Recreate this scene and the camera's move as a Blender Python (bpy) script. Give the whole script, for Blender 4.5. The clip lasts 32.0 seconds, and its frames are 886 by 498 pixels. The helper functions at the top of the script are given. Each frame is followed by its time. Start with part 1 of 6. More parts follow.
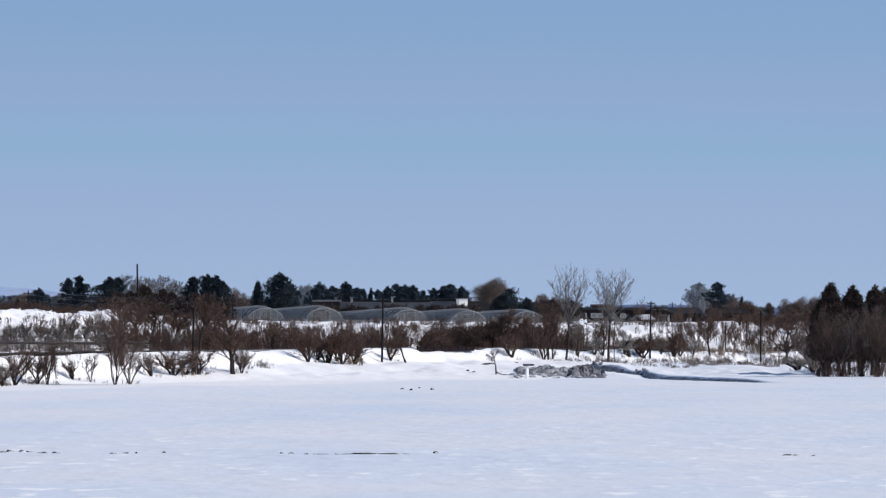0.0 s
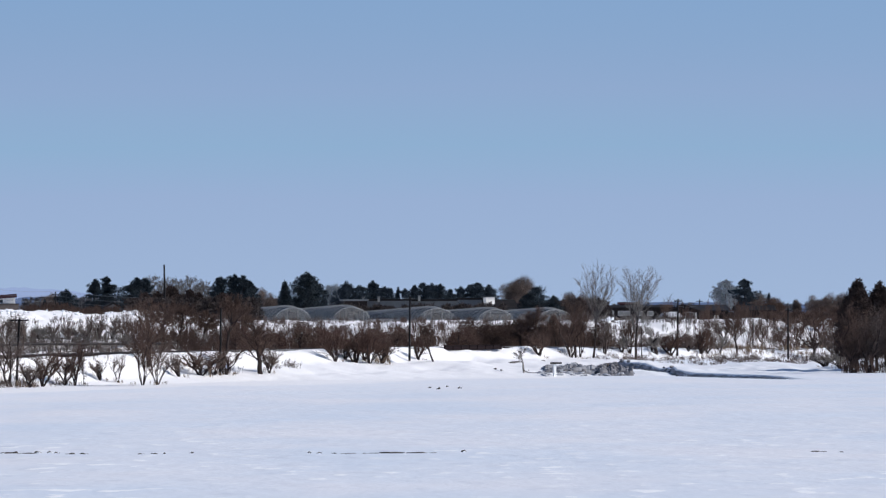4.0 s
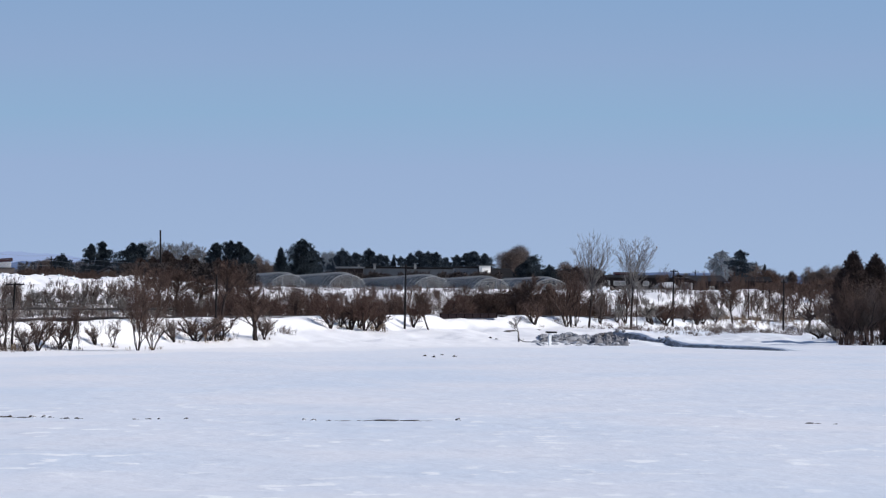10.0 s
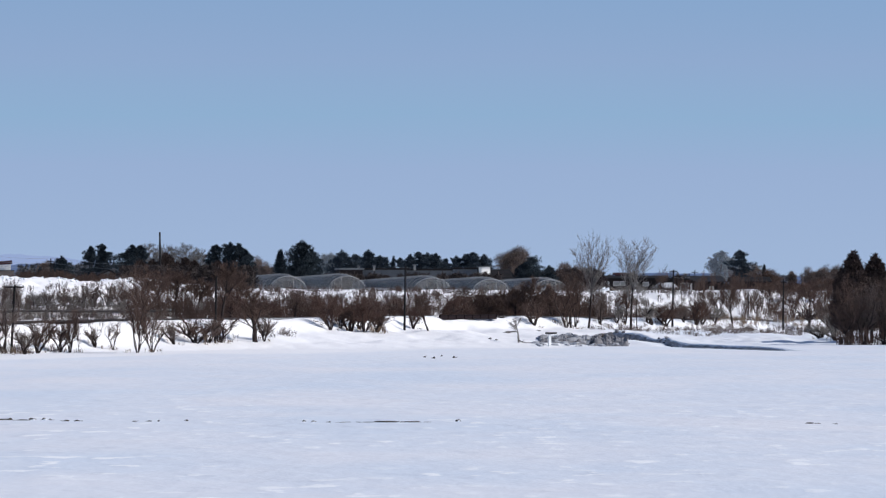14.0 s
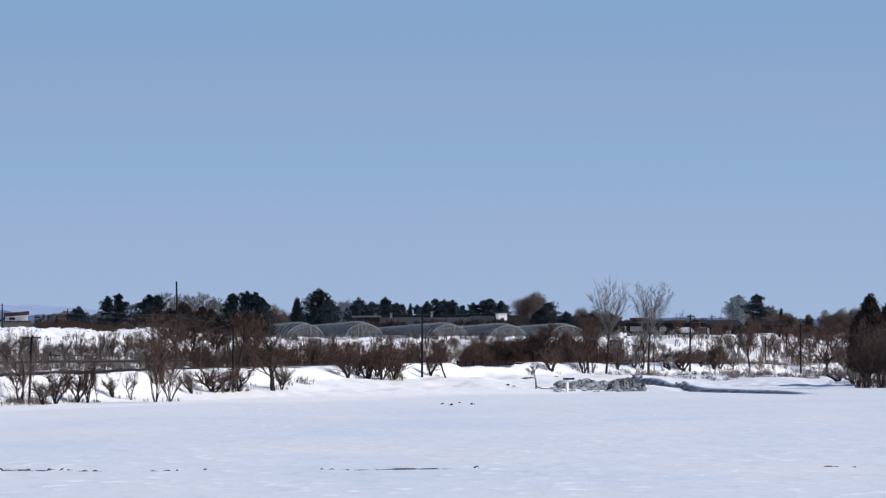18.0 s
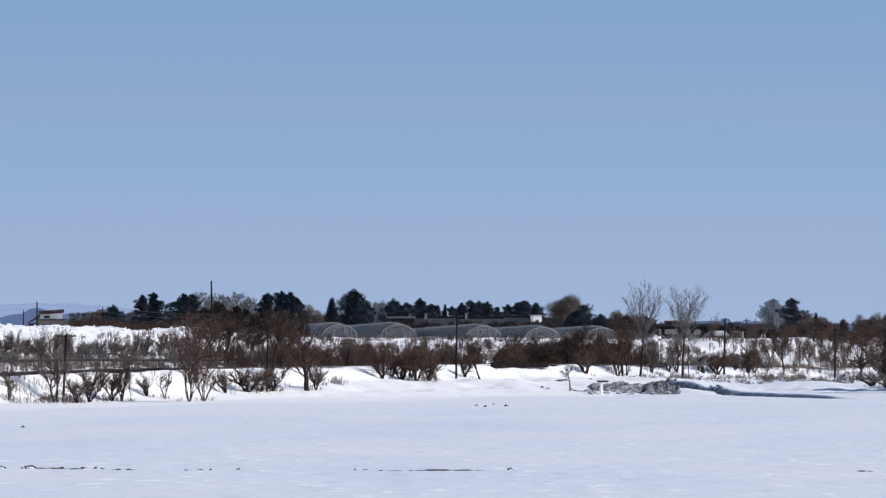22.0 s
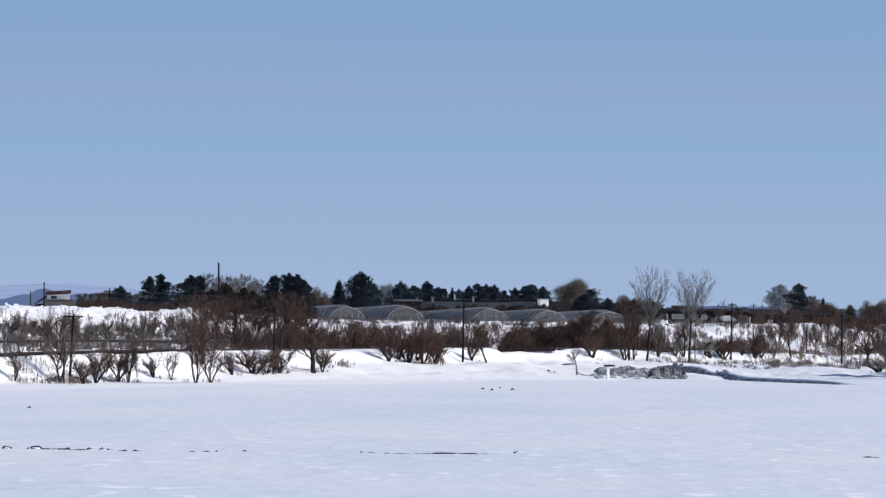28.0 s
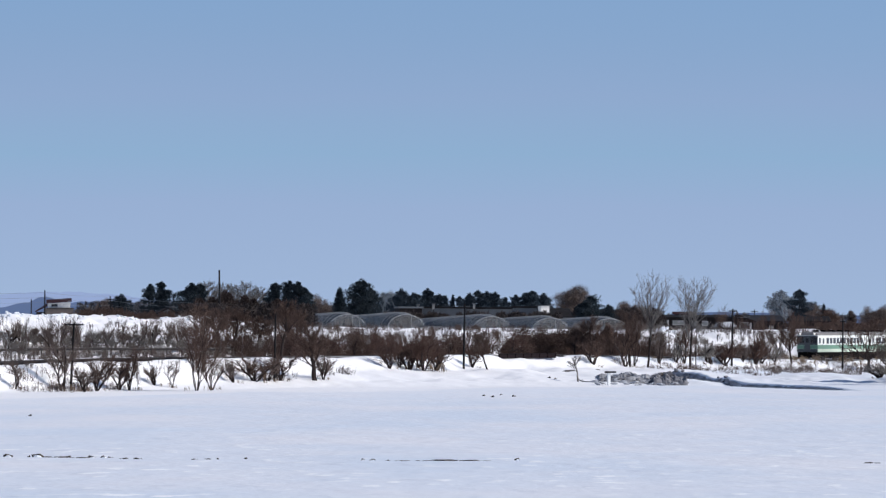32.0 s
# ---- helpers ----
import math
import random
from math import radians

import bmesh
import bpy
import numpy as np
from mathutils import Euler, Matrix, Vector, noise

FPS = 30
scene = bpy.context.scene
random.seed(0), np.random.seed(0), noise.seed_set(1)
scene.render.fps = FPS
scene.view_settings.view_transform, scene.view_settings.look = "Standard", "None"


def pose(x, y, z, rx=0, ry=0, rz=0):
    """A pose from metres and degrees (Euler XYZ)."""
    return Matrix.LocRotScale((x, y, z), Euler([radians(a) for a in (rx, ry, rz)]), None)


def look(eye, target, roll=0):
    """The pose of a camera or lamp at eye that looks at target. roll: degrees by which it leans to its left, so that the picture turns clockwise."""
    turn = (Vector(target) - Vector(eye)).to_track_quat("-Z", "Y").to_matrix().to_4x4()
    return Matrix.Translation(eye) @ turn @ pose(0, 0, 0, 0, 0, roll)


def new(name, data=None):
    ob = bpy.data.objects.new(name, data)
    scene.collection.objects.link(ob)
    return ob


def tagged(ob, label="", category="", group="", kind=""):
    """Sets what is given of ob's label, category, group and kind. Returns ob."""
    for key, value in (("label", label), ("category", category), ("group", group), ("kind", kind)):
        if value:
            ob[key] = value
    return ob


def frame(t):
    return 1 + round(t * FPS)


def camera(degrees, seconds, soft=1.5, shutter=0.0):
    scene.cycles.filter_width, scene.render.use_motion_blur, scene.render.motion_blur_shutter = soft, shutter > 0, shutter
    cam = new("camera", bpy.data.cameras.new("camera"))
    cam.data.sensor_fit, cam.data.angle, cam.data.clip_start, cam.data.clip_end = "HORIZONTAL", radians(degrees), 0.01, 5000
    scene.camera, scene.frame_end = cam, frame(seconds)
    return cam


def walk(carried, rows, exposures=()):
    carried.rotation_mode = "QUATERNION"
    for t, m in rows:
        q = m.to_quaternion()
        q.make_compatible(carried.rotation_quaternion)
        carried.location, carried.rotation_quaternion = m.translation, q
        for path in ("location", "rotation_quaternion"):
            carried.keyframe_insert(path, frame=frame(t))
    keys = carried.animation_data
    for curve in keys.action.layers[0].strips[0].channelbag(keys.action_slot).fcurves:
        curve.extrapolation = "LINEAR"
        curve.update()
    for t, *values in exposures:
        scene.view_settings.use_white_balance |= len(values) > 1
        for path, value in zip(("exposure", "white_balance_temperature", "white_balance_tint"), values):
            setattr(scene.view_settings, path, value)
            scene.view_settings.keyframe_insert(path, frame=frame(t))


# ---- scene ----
cam = camera(7.0, 32.0, soft=1.3)
# The eye stands still, 7.2 m above the field; the camera is only turned: seconds, yaw, pitch, roll in degrees.
EYE = (0.0, 0.0, 7.2)
TURNS = [
    (0.0, 0.000, 0.510, 0.00),
    (0.5, 0.092, 0.494, 0.03),
    (1.0, 0.166, 0.492, 0.07),
    (1.5, 0.192, 0.502, 0.18),
    (2.0, 0.191, 0.522, 0.28),
    (2.5, 0.177, 0.529, 0.33),
    (3.0, 0.179, 0.526, 0.33),
    (3.5, 0.199, 0.516, 0.37),
    (5.5, 0.280, 0.410, 0.24),
    (6.0, 0.244, 0.367, 0.22),
    (6.5, 0.233, 0.346, 0.15),
    (7.0, 0.256, 0.340, 0.13),
    (7.5, 0.295, 0.346, 0.16),
    (8.0, 0.310, 0.332, 0.15),
    (8.5, 0.283, 0.307, 0.08),
    (9.0, 0.239, 0.276, 0.02),
    (9.5, 0.201, 0.250, -0.12),
    (10.0, 0.181, 0.249, -0.21),
    (10.5, 0.174, 0.265, -0.22),
    (11.0, 0.167, 0.277, -0.17),
    (11.5, 0.154, 0.273, -0.24),
    (12.0, 0.139, 0.250, -0.17),
    (12.5, 0.133, 0.236, -0.15),
    (13.0, 0.147, 0.236, -0.15),
    (13.5, 0.160, 0.251, -0.06),
    (14.0, 0.178, 0.258, -0.01),
    (14.5, 0.202, 0.244, 0.00),
    (16.5, 0.290, 0.336, 0.08),
    (17.0, 0.288, 0.470, 0.33),
    (17.5, 0.298, 0.583, 0.47),
    (18.0, 0.313, 0.629, 0.52),
    (18.5, 0.329, 0.642, 0.41),
    (19.0, 0.362, 0.651, 0.28),
    (19.5, 0.401, 0.672, 0.25),
    (20.0, 0.453, 0.694, 0.18),
    (20.5, 0.506, 0.696, 0.20),
    (21.0, 0.542, 0.676, 0.18),
    (21.5, 0.571, 0.655, 0.16),
    (22.0, 0.586, 0.641, 0.06),
    (22.5, 0.612, 0.634, -0.01),
    (23.0, 0.654, 0.637, -0.08),
    (23.5, 0.687, 0.648, -0.07),
    (24.0, 0.710, 0.649, -0.25),
    (24.5, 0.718, 0.624, -0.26),
    (25.0, 0.711, 0.589, -0.31),
    (25.5, 0.711, 0.541, -0.34),
    (27.5, 0.656, 0.492, -0.33),
    (28.0, 0.641, 0.508, -0.32),
    (28.5, 0.626, 0.537, -0.39),
    (29.0, 0.612, 0.571, -0.42),
    (29.5, 0.596, 0.587, -0.38),
    (30.0, 0.589, 0.593, -0.38),
    (30.5, 0.591, 0.584, -0.40),
    (31.0, 0.596, 0.567, -0.36),
    (31.5, 0.617, 0.556, -0.28),
    (32.0, 0.647, 0.563, -0.15),
]
walk(cam, [(t, pose(*EYE, 90 + pitch, roll, yaw)) for t, yaw, pitch, roll in TURNS])

# ---- world, sun, exposure ----
SUN_AZ, SUN_EL = 98.0, 36.0      # clockwise from straight ahead; height above the horizon
scene.view_settings.exposure = 0.0
world = bpy.data.worlds.new("world")
scene.world = world
world.use_nodes = True
wn, wl = world.node_tree.nodes, world.node_tree.links
wn.clear()
w_out, w_bg, w_sky = wn.new("ShaderNodeOutputWorld"), wn.new("ShaderNodeBackground"), wn.new("ShaderNodeTexSky")
w_co, w_map = wn.new("ShaderNodeTexCoord"), wn.new("ShaderNodeMapping")
w_sky.sky_type, w_sky.sun_disc = 'NISHITA', False
w_sky.sun_elevation, w_sky.sun_rotation = radians(SUN_EL), radians(SUN_AZ)
w_sky.air_density, w_sky.dust_density, w_sky.ozone_density = 1.0, 0.2, 2.0
w_map.inputs["Location"].default_value = (0, 0, 0.16)   # the pale horizon haze lies below the far ground
w_map.inputs["Scale"].default_value = (1, 1, 1.6)
w_bg.inputs["Strength"].default_value = 0.122
wl.new(w_co.outputs["Generated"], w_map.inputs["Vector"])
wl.new(w_map.outputs["Vector"], w_sky.inputs["Vector"])
w_tint = wn.new("ShaderNodeMix")           # thin winter haze, a little violet
w_tint.data_type, w_tint.blend_type = 'RGBA', 'MULTIPLY'
w_tint.inputs["Factor"].default_value = 1.0
w_veil, w_sep = wn.new("ShaderNodeValToRGB"), wn.new("ShaderNodeSeparateXYZ")
w_pre, w_wav, w_add = wn.new("ShaderNodeMapping"), wn.new("ShaderNodeTexNoise"), wn.new("ShaderNodeMath")
w_pre.inputs["Scale"].default_value = (9, 9, 60)
w_wav.inputs["Scale"].default_value, w_wav.inputs["Detail"].default_value = 1.0, 3
w_add.operation = 'MULTIPLY_ADD'
w_add.inputs[1].default_value = 0.008
wl.new(w_co.outputs["Generated"], w_pre.inputs["Vector"]), wl.new(w_pre.outputs["Vector"], w_wav.inputs["Vector"])
wl.new(w_co.outputs["Generated"], w_sep.inputs[0])
wl.new(w_wav.outputs["Fac"], w_add.inputs[0]), wl.new(w_sep.outputs[2], w_add.inputs[2])
wl.new(w_add.outputs[0], w_veil.inputs["Fac"])
for k, (height, c) in enumerate(((0.004, (1.11, 0.975, 1.035)), (0.020, (1.115, 0.98, 1.035)), (0.028, (1.0, 1.015, 1.03)), (0.035, (1.08, 0.985, 1.03)), (0.041, (1.02, 0.985, 1.03)), (0.052, (0.97, 1.0, 1.06)))):
    stop = w_veil.color_ramp.elements[k] if k < 2 else w_veil.color_ramp.elements.new(height)
    stop.position, stop.color = height, (*c, 1)
wl.new(w_veil.outputs["Color"], w_tint.inputs[7])
wl.new(w_sky.outputs[0], w_tint.inputs[6])
wl.new(w_tint.outputs[2], w_bg.inputs["Color"])
wl.new(w_bg.outputs[0], w_out.inputs["Surface"])

az, el = radians(SUN_AZ), radians(SUN_EL)
sun = new("sun", bpy.data.lights.new("sun", 'SUN'))
sun.data.energy, sun.data.angle, sun.data.color = 3.9, radians(0.53), (1.0, 0.96, 0.91)
sun.matrix_world = look((2000 * math.sin(az) * math.cos(el), 2000 * math.cos(az) * math.cos(el), 2000 * math.sin(el)), (0, 0, 0))


# ---- materials ----
def mat(name, color, rough=0.8, vary=0.25, scale=3.0, bump=0.0, bump_scale=20.0, metal=0.0, second=None, spec=0.5, island=0.0):
    """A painted or natural surface: colour varied at two scales, with fine relief."""
    m = bpy.data.materials.new(name)
    m.use_nodes = True
    n, l = m.node_tree.nodes, m.node_tree.links
    b = n["Principled BSDF"]
    co = n.new("ShaderNodeTexCoord")
    big, small, mix, ramp = n.new("ShaderNodeTexNoise"), n.new("ShaderNodeTexNoise"), n.new("ShaderNodeMath"), n.new("ShaderNodeValToRGB")
    big.inputs["Scale"].default_value, big.inputs["Detail"].default_value = scale, 5
    small.inputs["Scale"].default_value, small.inputs["Detail"].default_value = scale * 9, 4
    mix.operation = 'MULTIPLY_ADD'
    mix.inputs[1].default_value = 0.4
    l.new(co.outputs["Object"], big.inputs["Vector"]), l.new(co.outputs["Object"], small.inputs["Vector"])
    l.new(small.outputs["Fac"], mix.inputs[0]), l.new(big.outputs["Fac"], mix.inputs[2])
    fac = mix.outputs[0]
    if island:
        geo, more = n.new("ShaderNodeNewGeometry"), n.new("ShaderNodeMath")
        more.operation = 'MULTIPLY_ADD'
        more.inputs[1].default_value = island
        l.new(geo.outputs["Random Per Island"], more.inputs[0]), l.new(fac, more.inputs[2])
        fac = more.outputs[0]
    l.new(fac, ramp.inputs["Fac"])
    dark = [c * (1 - vary) for c in color]
    light = list(second) if second else [min(1, c * (1 + vary)) for c in color]
    ramp.color_ramp.elements[0].position, ramp.color_ramp.elements[1].position = 0.45, 0.95 + 0.6 * island
    ramp.color_ramp.elements[0].color, ramp.color_ramp.elements[1].color = (*dark, 1), (*light, 1)
    l.new(ramp.outputs["Color"], b.inputs["Base Color"])
    b.inputs["Roughness"].default_value, b.inputs["Metallic"].default_value = rough, metal
    b.inputs["Specular IOR Level"].default_value = spec
    if bump:
        rel, bn = n.new("ShaderNodeTexNoise"), n.new("ShaderNodeBump")
        rel.inputs["Scale"].default_value, rel.inputs["Detail"].default_value = bump_scale, 6
        bn.inputs["Strength"].default_value = bump
        bn.inputs["Distance"].default_value = 0.02
        l.new(co.outputs["Object"], rel.inputs["Vector"]), l.new(rel.outputs["Fac"], bn.inputs["Height"])
        l.new(bn.outputs["Normal"], b.inputs["Normal"])
    return m


def glow(name, color, strength):
    m = bpy.data.materials.new(name)
    m.use_nodes = True
    b = m.node_tree.nodes["Principled BSDF"]
    b.inputs["Base Color"].default_value = (*color, 1)
    b.inputs["Emission Color"].default_value = (*color, 1)
    b.inputs["Emission Strength"].default_value = strength
    return m


def glass(name, color, rough=0.08):
    m = bpy.data.materials.new(name)
    m.use_nodes = True
    b = m.node_tree.nodes["Principled BSDF"]
    b.inputs["Base Color"].default_value = (*color, 1)
    b.inputs["Roughness"].default_value = rough
    b.inputs["Coat Weight"].default_value = 0.15
    return m


def snow(name, crust, fresh):
    """Old wind-packed snow: dull crust, with streaks of fresh powder, ripples and grain."""
    m = bpy.data.materials.new(name)
    m.use_nodes = True
    n, l = m.node_tree.nodes, m.node_tree.links
    b = n["Principled BSDF"]
    co, mp = n.new("ShaderNodeTexCoord"), n.new("ShaderNodeMapping")
    mp.inputs["Rotation"].default_value = (0, 0, radians(0.6))
    mp.inputs["Scale"].default_value = (0.40, 0.13, 1)
    l.new(co.outputs["Object"], mp.inputs["Vector"])
    a, c, d = (n.new("ShaderNodeTexNoise") for _ in range(3))
    for tex, s, det, rg in ((a, 0.12, 6, 0.6), (c, 1.5, 4, 0.5), (d, 5.0, 5, 0.6)):
        tex.inputs["Scale"].default_value, tex.inputs["Detail"].default_value, tex.inputs["Roughness"].default_value = s, det, rg
        l.new(mp.outputs["Vector"], tex.inputs["Vector"])
    r1, r2 = n.new("ShaderNodeValToRGB"), n.new("ShaderNodeValToRGB")
    r1.color_ramp.elements[0].position, r1.color_ramp.elements[1].position = 0.36, 0.64
    r1.color_ramp.elements[0].color = (*[v * k for v, k in zip(crust, (0.92, 0.95, 0.985))], 1)
    r1.color_ramp.elements[1].color = (*[v * k for v, k in zip(crust, (1.06, 1.02, 1.0))], 1)
    r2.color_ramp.elements[0].position, r2.color_ramp.elements[1].position = 0.585, 0.635
    mx = n.new("ShaderNodeMix")
    mx.data_type = 'RGBA'
    l.new(a.outputs["Fac"], r1.inputs["Fac"]), l.new(c.outputs["Fac"], r2.inputs["Fac"])
    # powder lies in patches: the streaks come and go over some tens of metres
    e, r3, gate = n.new("ShaderNodeTexNoise"), n.new("ShaderNodeValToRGB"), n.new("ShaderNodeMath")
    e.inputs["Scale"].default_value, e.inputs["Detail"].default_value = 0.22, 3
    r3.color_ramp.elements[0].position, r3.color_ramp.elements[1].position = 0.40, 0.58
    gate.operation = 'MULTIPLY'
    l.new(mp.outputs["Vector"], e.inputs["Vector"]), l.new(e.outputs["Fac"], r3.inputs["Fac"])
    l.new(r2.outputs["Color"], gate.inputs[0]), l.new(r3.outputs["Color"], gate.inputs[1])
    # and thin out over the flat middle of the field
    se, mr, thin = n.new("ShaderNodeSeparateXYZ"), n.new("ShaderNodeMapRange"), n.new("ShaderNodeMath")
    thin.operation = 'MULTIPLY'
    for key, v in (("From Min", 400.0), ("From Max", 520.0), ("To Min", 1.0), ("To Max", 0.12)):
        mr.inputs[key].default_value = v
    l.new(co.outputs["Object"], se.inputs[0]), l.new(se.outputs[1], mr.inputs["Value"])
    l.new(gate.outputs[0], thin.inputs[0]), l.new(mr.outputs["Result"], thin.inputs[1])
    l.new(thin.outputs[0], mx.inputs["Factor"])
    # darker streaks: the shaded side of ripples put into the crust's colour
    g, r4, trough_shade = n.new("ShaderNodeTexNoise"), n.new("ShaderNodeValToRGB"), n.new("ShaderNodeMix")
    g.inputs["Scale"].default_value, g.inputs["Detail"].default_value, g.inputs["Roughness"].default_value = 1.1, 5, 0.6
    g.noise_dimensions = '4D'
    g.inputs["W"].default_value = 7.3
    l.new(mp.outputs["Vector"], g.inputs["Vector"]), l.new(g.outputs["Fac"], r4.inputs["Fac"])
    r4.color_ramp.elements[0].position, r4.color_ramp.elements[1].position = 0.56, 0.70
    trough_shade.data_type, trough_shade.blend_type = 'RGBA', 'MULTIPLY'
    trough_shade.inputs[7].default_value = (0.86, 0.87, 0.89, 1)
    gate2 = n.new("ShaderNodeMath")
    gate2.operation = 'MULTIPLY'
    l.new(r4.outputs["Color"], gate2.inputs[0]), l.new(mr.outputs["Result"], gate2.inputs[1])
    l.new(gate2.outputs[0], trough_shade.inputs["Factor"]), l.new(r1.outputs["Color"], trough_shade.inputs[6])
    l.new(trough_shade.outputs[2], mx.inputs[6])
    mx.inputs[7].default_value = (*fresh, 1)
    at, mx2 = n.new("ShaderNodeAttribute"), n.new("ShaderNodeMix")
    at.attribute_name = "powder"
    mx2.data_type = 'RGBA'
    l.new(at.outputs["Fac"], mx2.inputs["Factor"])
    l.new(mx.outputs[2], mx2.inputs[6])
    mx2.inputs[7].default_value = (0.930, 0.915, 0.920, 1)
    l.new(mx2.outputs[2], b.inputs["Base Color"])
    b.inputs["Roughness"].default_value = 0.62
    b.inputs["Specular IOR Level"].default_value = 0.25
    bn, bn2 = n.new("ShaderNodeBump"), n.new("ShaderNodeBump")
    bn.inputs["Strength"].default_value, bn.inputs["Distance"].default_value = 0.6, 0.16
    bn2.inputs["Strength"].default_value, bn2.inputs["Distance"].default_value = 0.4, 0.04
    l.new(c.outputs["Fac"], bn.inputs["Height"]), l.new(d.outputs["Fac"], bn2.inputs["Height"])
    l.new(bn.outputs["Normal"], bn2.inputs["Normal"]), l.new(bn2.outputs["Normal"], b.inputs["Normal"])
    return m


SNOW = snow("snow", (0.765, 0.795, 0.845), (0.95, 0.955, 0.965))
DRIFT = mat("drift_snow", (0.90, 0.92, 0.95), 0.6, 0.05, 0.5, 0.3, 4.0)
# greyed snow; round the heap the tone stands for shade
PALE_SNOW = mat("greyed_snow", (0.38, 0.39, 0.42), 0.8, 0.35, 1.5, 0.5, 6.0)
OLD_SNOW = mat("dirty_snow", (0.17, 0.165, 0.175), 0.8, 0.5, 1.5, 0.5, 6.0)
BARK = mat("dark_bark", (0.038, 0.029, 0.027), 0.95, 0.4, 2.0, spec=0.1)
TWIG = mat("brown_twig", (0.100, 0.067, 0.055), 0.95, 0.4, 0.8, spec=0.1)
GREY_TWIG = mat("grey_twig", (0.140, 0.108, 0.094), 0.95, 0.3, 0.5, spec=0.1)
ASH_TWIG = mat("ash_grey_twig", (0.13, 0.122, 0.118), 0.95, 0.3, 0.5, spec=0.1)
PALE_TWIG = mat("pale_twig", (0.20, 0.18, 0.165), 0.95, 0.3, 0.5, spec=0.1)
RED_TWIG = mat("russet_twig", (0.094, 0.058, 0.047), 0.95, 0.4, 0.6, spec=0.1)
DENSE_TWIG = mat("dense_dark_twig", (0.062, 0.041, 0.034), 0.95, 0.4, 0.6, spec=0.1)
STRAW = mat("dry_grass", (0.24, 0.175, 0.12), 0.95, 0.4, 1.0, spec=0.1)
NEEDLE = mat("pine_needles", (0.022, 0.030, 0.036), 0.9, 0.4, 0.6, spec=0.1, island=0.4)
# needles of far trees, lifted and blued to carry the haze of distance
HAZE_NEEDLE = mat("hazy_far_needles", (0.029, 0.039, 0.049), 0.9, 0.4, 0.6, spec=0.1, island=0.4)
RUST_NEEDLE = mat("winter_brown_needles", (0.048, 0.035, 0.031), 0.9, 0.4, 0.6, spec=0.1, island=0.4)
POLE = mat("weathered_pole", (0.016, 0.014, 0.015), 0.85, 0.3, 2.0, spec=0.2)
BALLAST = mat("ballast", (0.016, 0.013, 0.013), 0.95, 0.5, 4.0, 0.6, 12.0, spec=0.1)
RAIL = mat("rail_steel", (0.03, 0.023, 0.021), 0.5, 0.3, 4.0, metal=0.6)
GIRDER = mat("rusty_girder", (0.011, 0.006, 0.007), 0.8, 0.4, 1.0, 0.3, 10.0, spec=0.1)
SOIL = mat("frozen_soil", (0.07, 0.055, 0.045), 0.95, 0.4, 5.0, 0.5, 20.0)
WALL_GREY = mat("grey_wall", (0.10, 0.11, 0.12), 0.8, 0.2, 0.6)
WALL_DARK = mat("dark_wall", (0.020, 0.016, 0.016), 0.9, 0.35, 0.6, spec=0.1)
WALL_WHITE = mat("white_wall", (0.72, 0.70, 0.66), 0.8, 0.12, 0.8)
WALL_TAN = mat("tan_wall", (0.13, 0.105, 0.09), 0.85, 0.2, 0.8)
ROOF_DARK = mat("dark_roof", (0.016, 0.015, 0.016), 0.9, 0.3, 0.8, spec=0.1)
# hoar frost on the frosted trees; on the farthest bare trees, painted haze
FROST_HAZE_TWIG = mat("hoary_hazy_twig", (0.18, 0.20, 0.22), 0.95, 0.45, 0.9, spec=0.1, island=0.5)
ROOF_BLUE = mat("slate_blue_roof", (0.022, 0.023, 0.028), 0.8, 0.25, 0.8, spec=0.15)
ROOF_RED = mat("dark_red_roof", (0.035, 0.012, 0.013), 0.8, 0.3, 0.8, spec=0.15)
VERGE = mat("muddy_snow", (0.20, 0.17, 0.155), 0.9, 0.5, 0.5, 0.6, 5.0, second=(0.52, 0.50, 0.49))
# dirty ploughed snow; on the trench strips its dark tone stands for shade
HEAP_SHADE = mat("ploughed_and_shaded_snow", (0.13, 0.12, 0.125), 0.85, 0.45, 0.45, 0.8, 3.0, second=(0.42, 0.425, 0.45))
PANE = glass("window_pane", (0.012, 0.014, 0.018), 0.2)
CURTAIN = mat("curtained_pane", (0.24, 0.24, 0.23), 0.4, 0.2, 1.0)
WIRE = mat("grey_cable", (0.16, 0.17, 0.19), 0.7, 0.1)
POST = mat("white_post", (0.88, 0.88, 0.87), 0.5, 0.08, 6.0)
STEEL = mat("galvanised_steel", (0.30, 0.305, 0.31), 0.6, 0.25, 3.0, metal=0.3)
STEEL_DARK = mat("dull_steel", (0.030, 0.026, 0.026), 0.7, 0.3, 3.0, spec=0.1)

# ---- terrain ----
RAIL_P, RAIL_T, RAIL_N = (37.6, 964.0), (-0.3535, -0.9354), (-0.9354, 0.3535)   # a point of the line, its way towards us, its far side


GIRDER_S0, GIRDER_S1 = 103.3, 122.3      # where a plate girder carries the line over a brook


def vnoise(x, y, seed=0):
    """Smooth value noise between -1 and 1."""
    x, y = np.asarray(x, float), np.asarray(y, float)
    i, j = np.floor(x), np.floor(y)
    u, v = x - i, y - j
    u, v = u * u * (3 - 2 * u), v * v * (3 - 2 * v)

    def h(a, b):
        s = np.sin(a * 127.1 + b * 311.7 + seed * 74.7) * 43758.5453
        return 2 * (s - np.floor(s)) - 1
    return (h(i, j) * (1 - u) + h(i + 1, j) * u) * (1 - v) + (h(i, j + 1) * (1 - u) + h(i + 1, j + 1) * u) * v


def sstep(x, a, b):
    t = np.clip((x - a) / (b - a), 0, 1)
    return t * t * (3 - 2 * t)


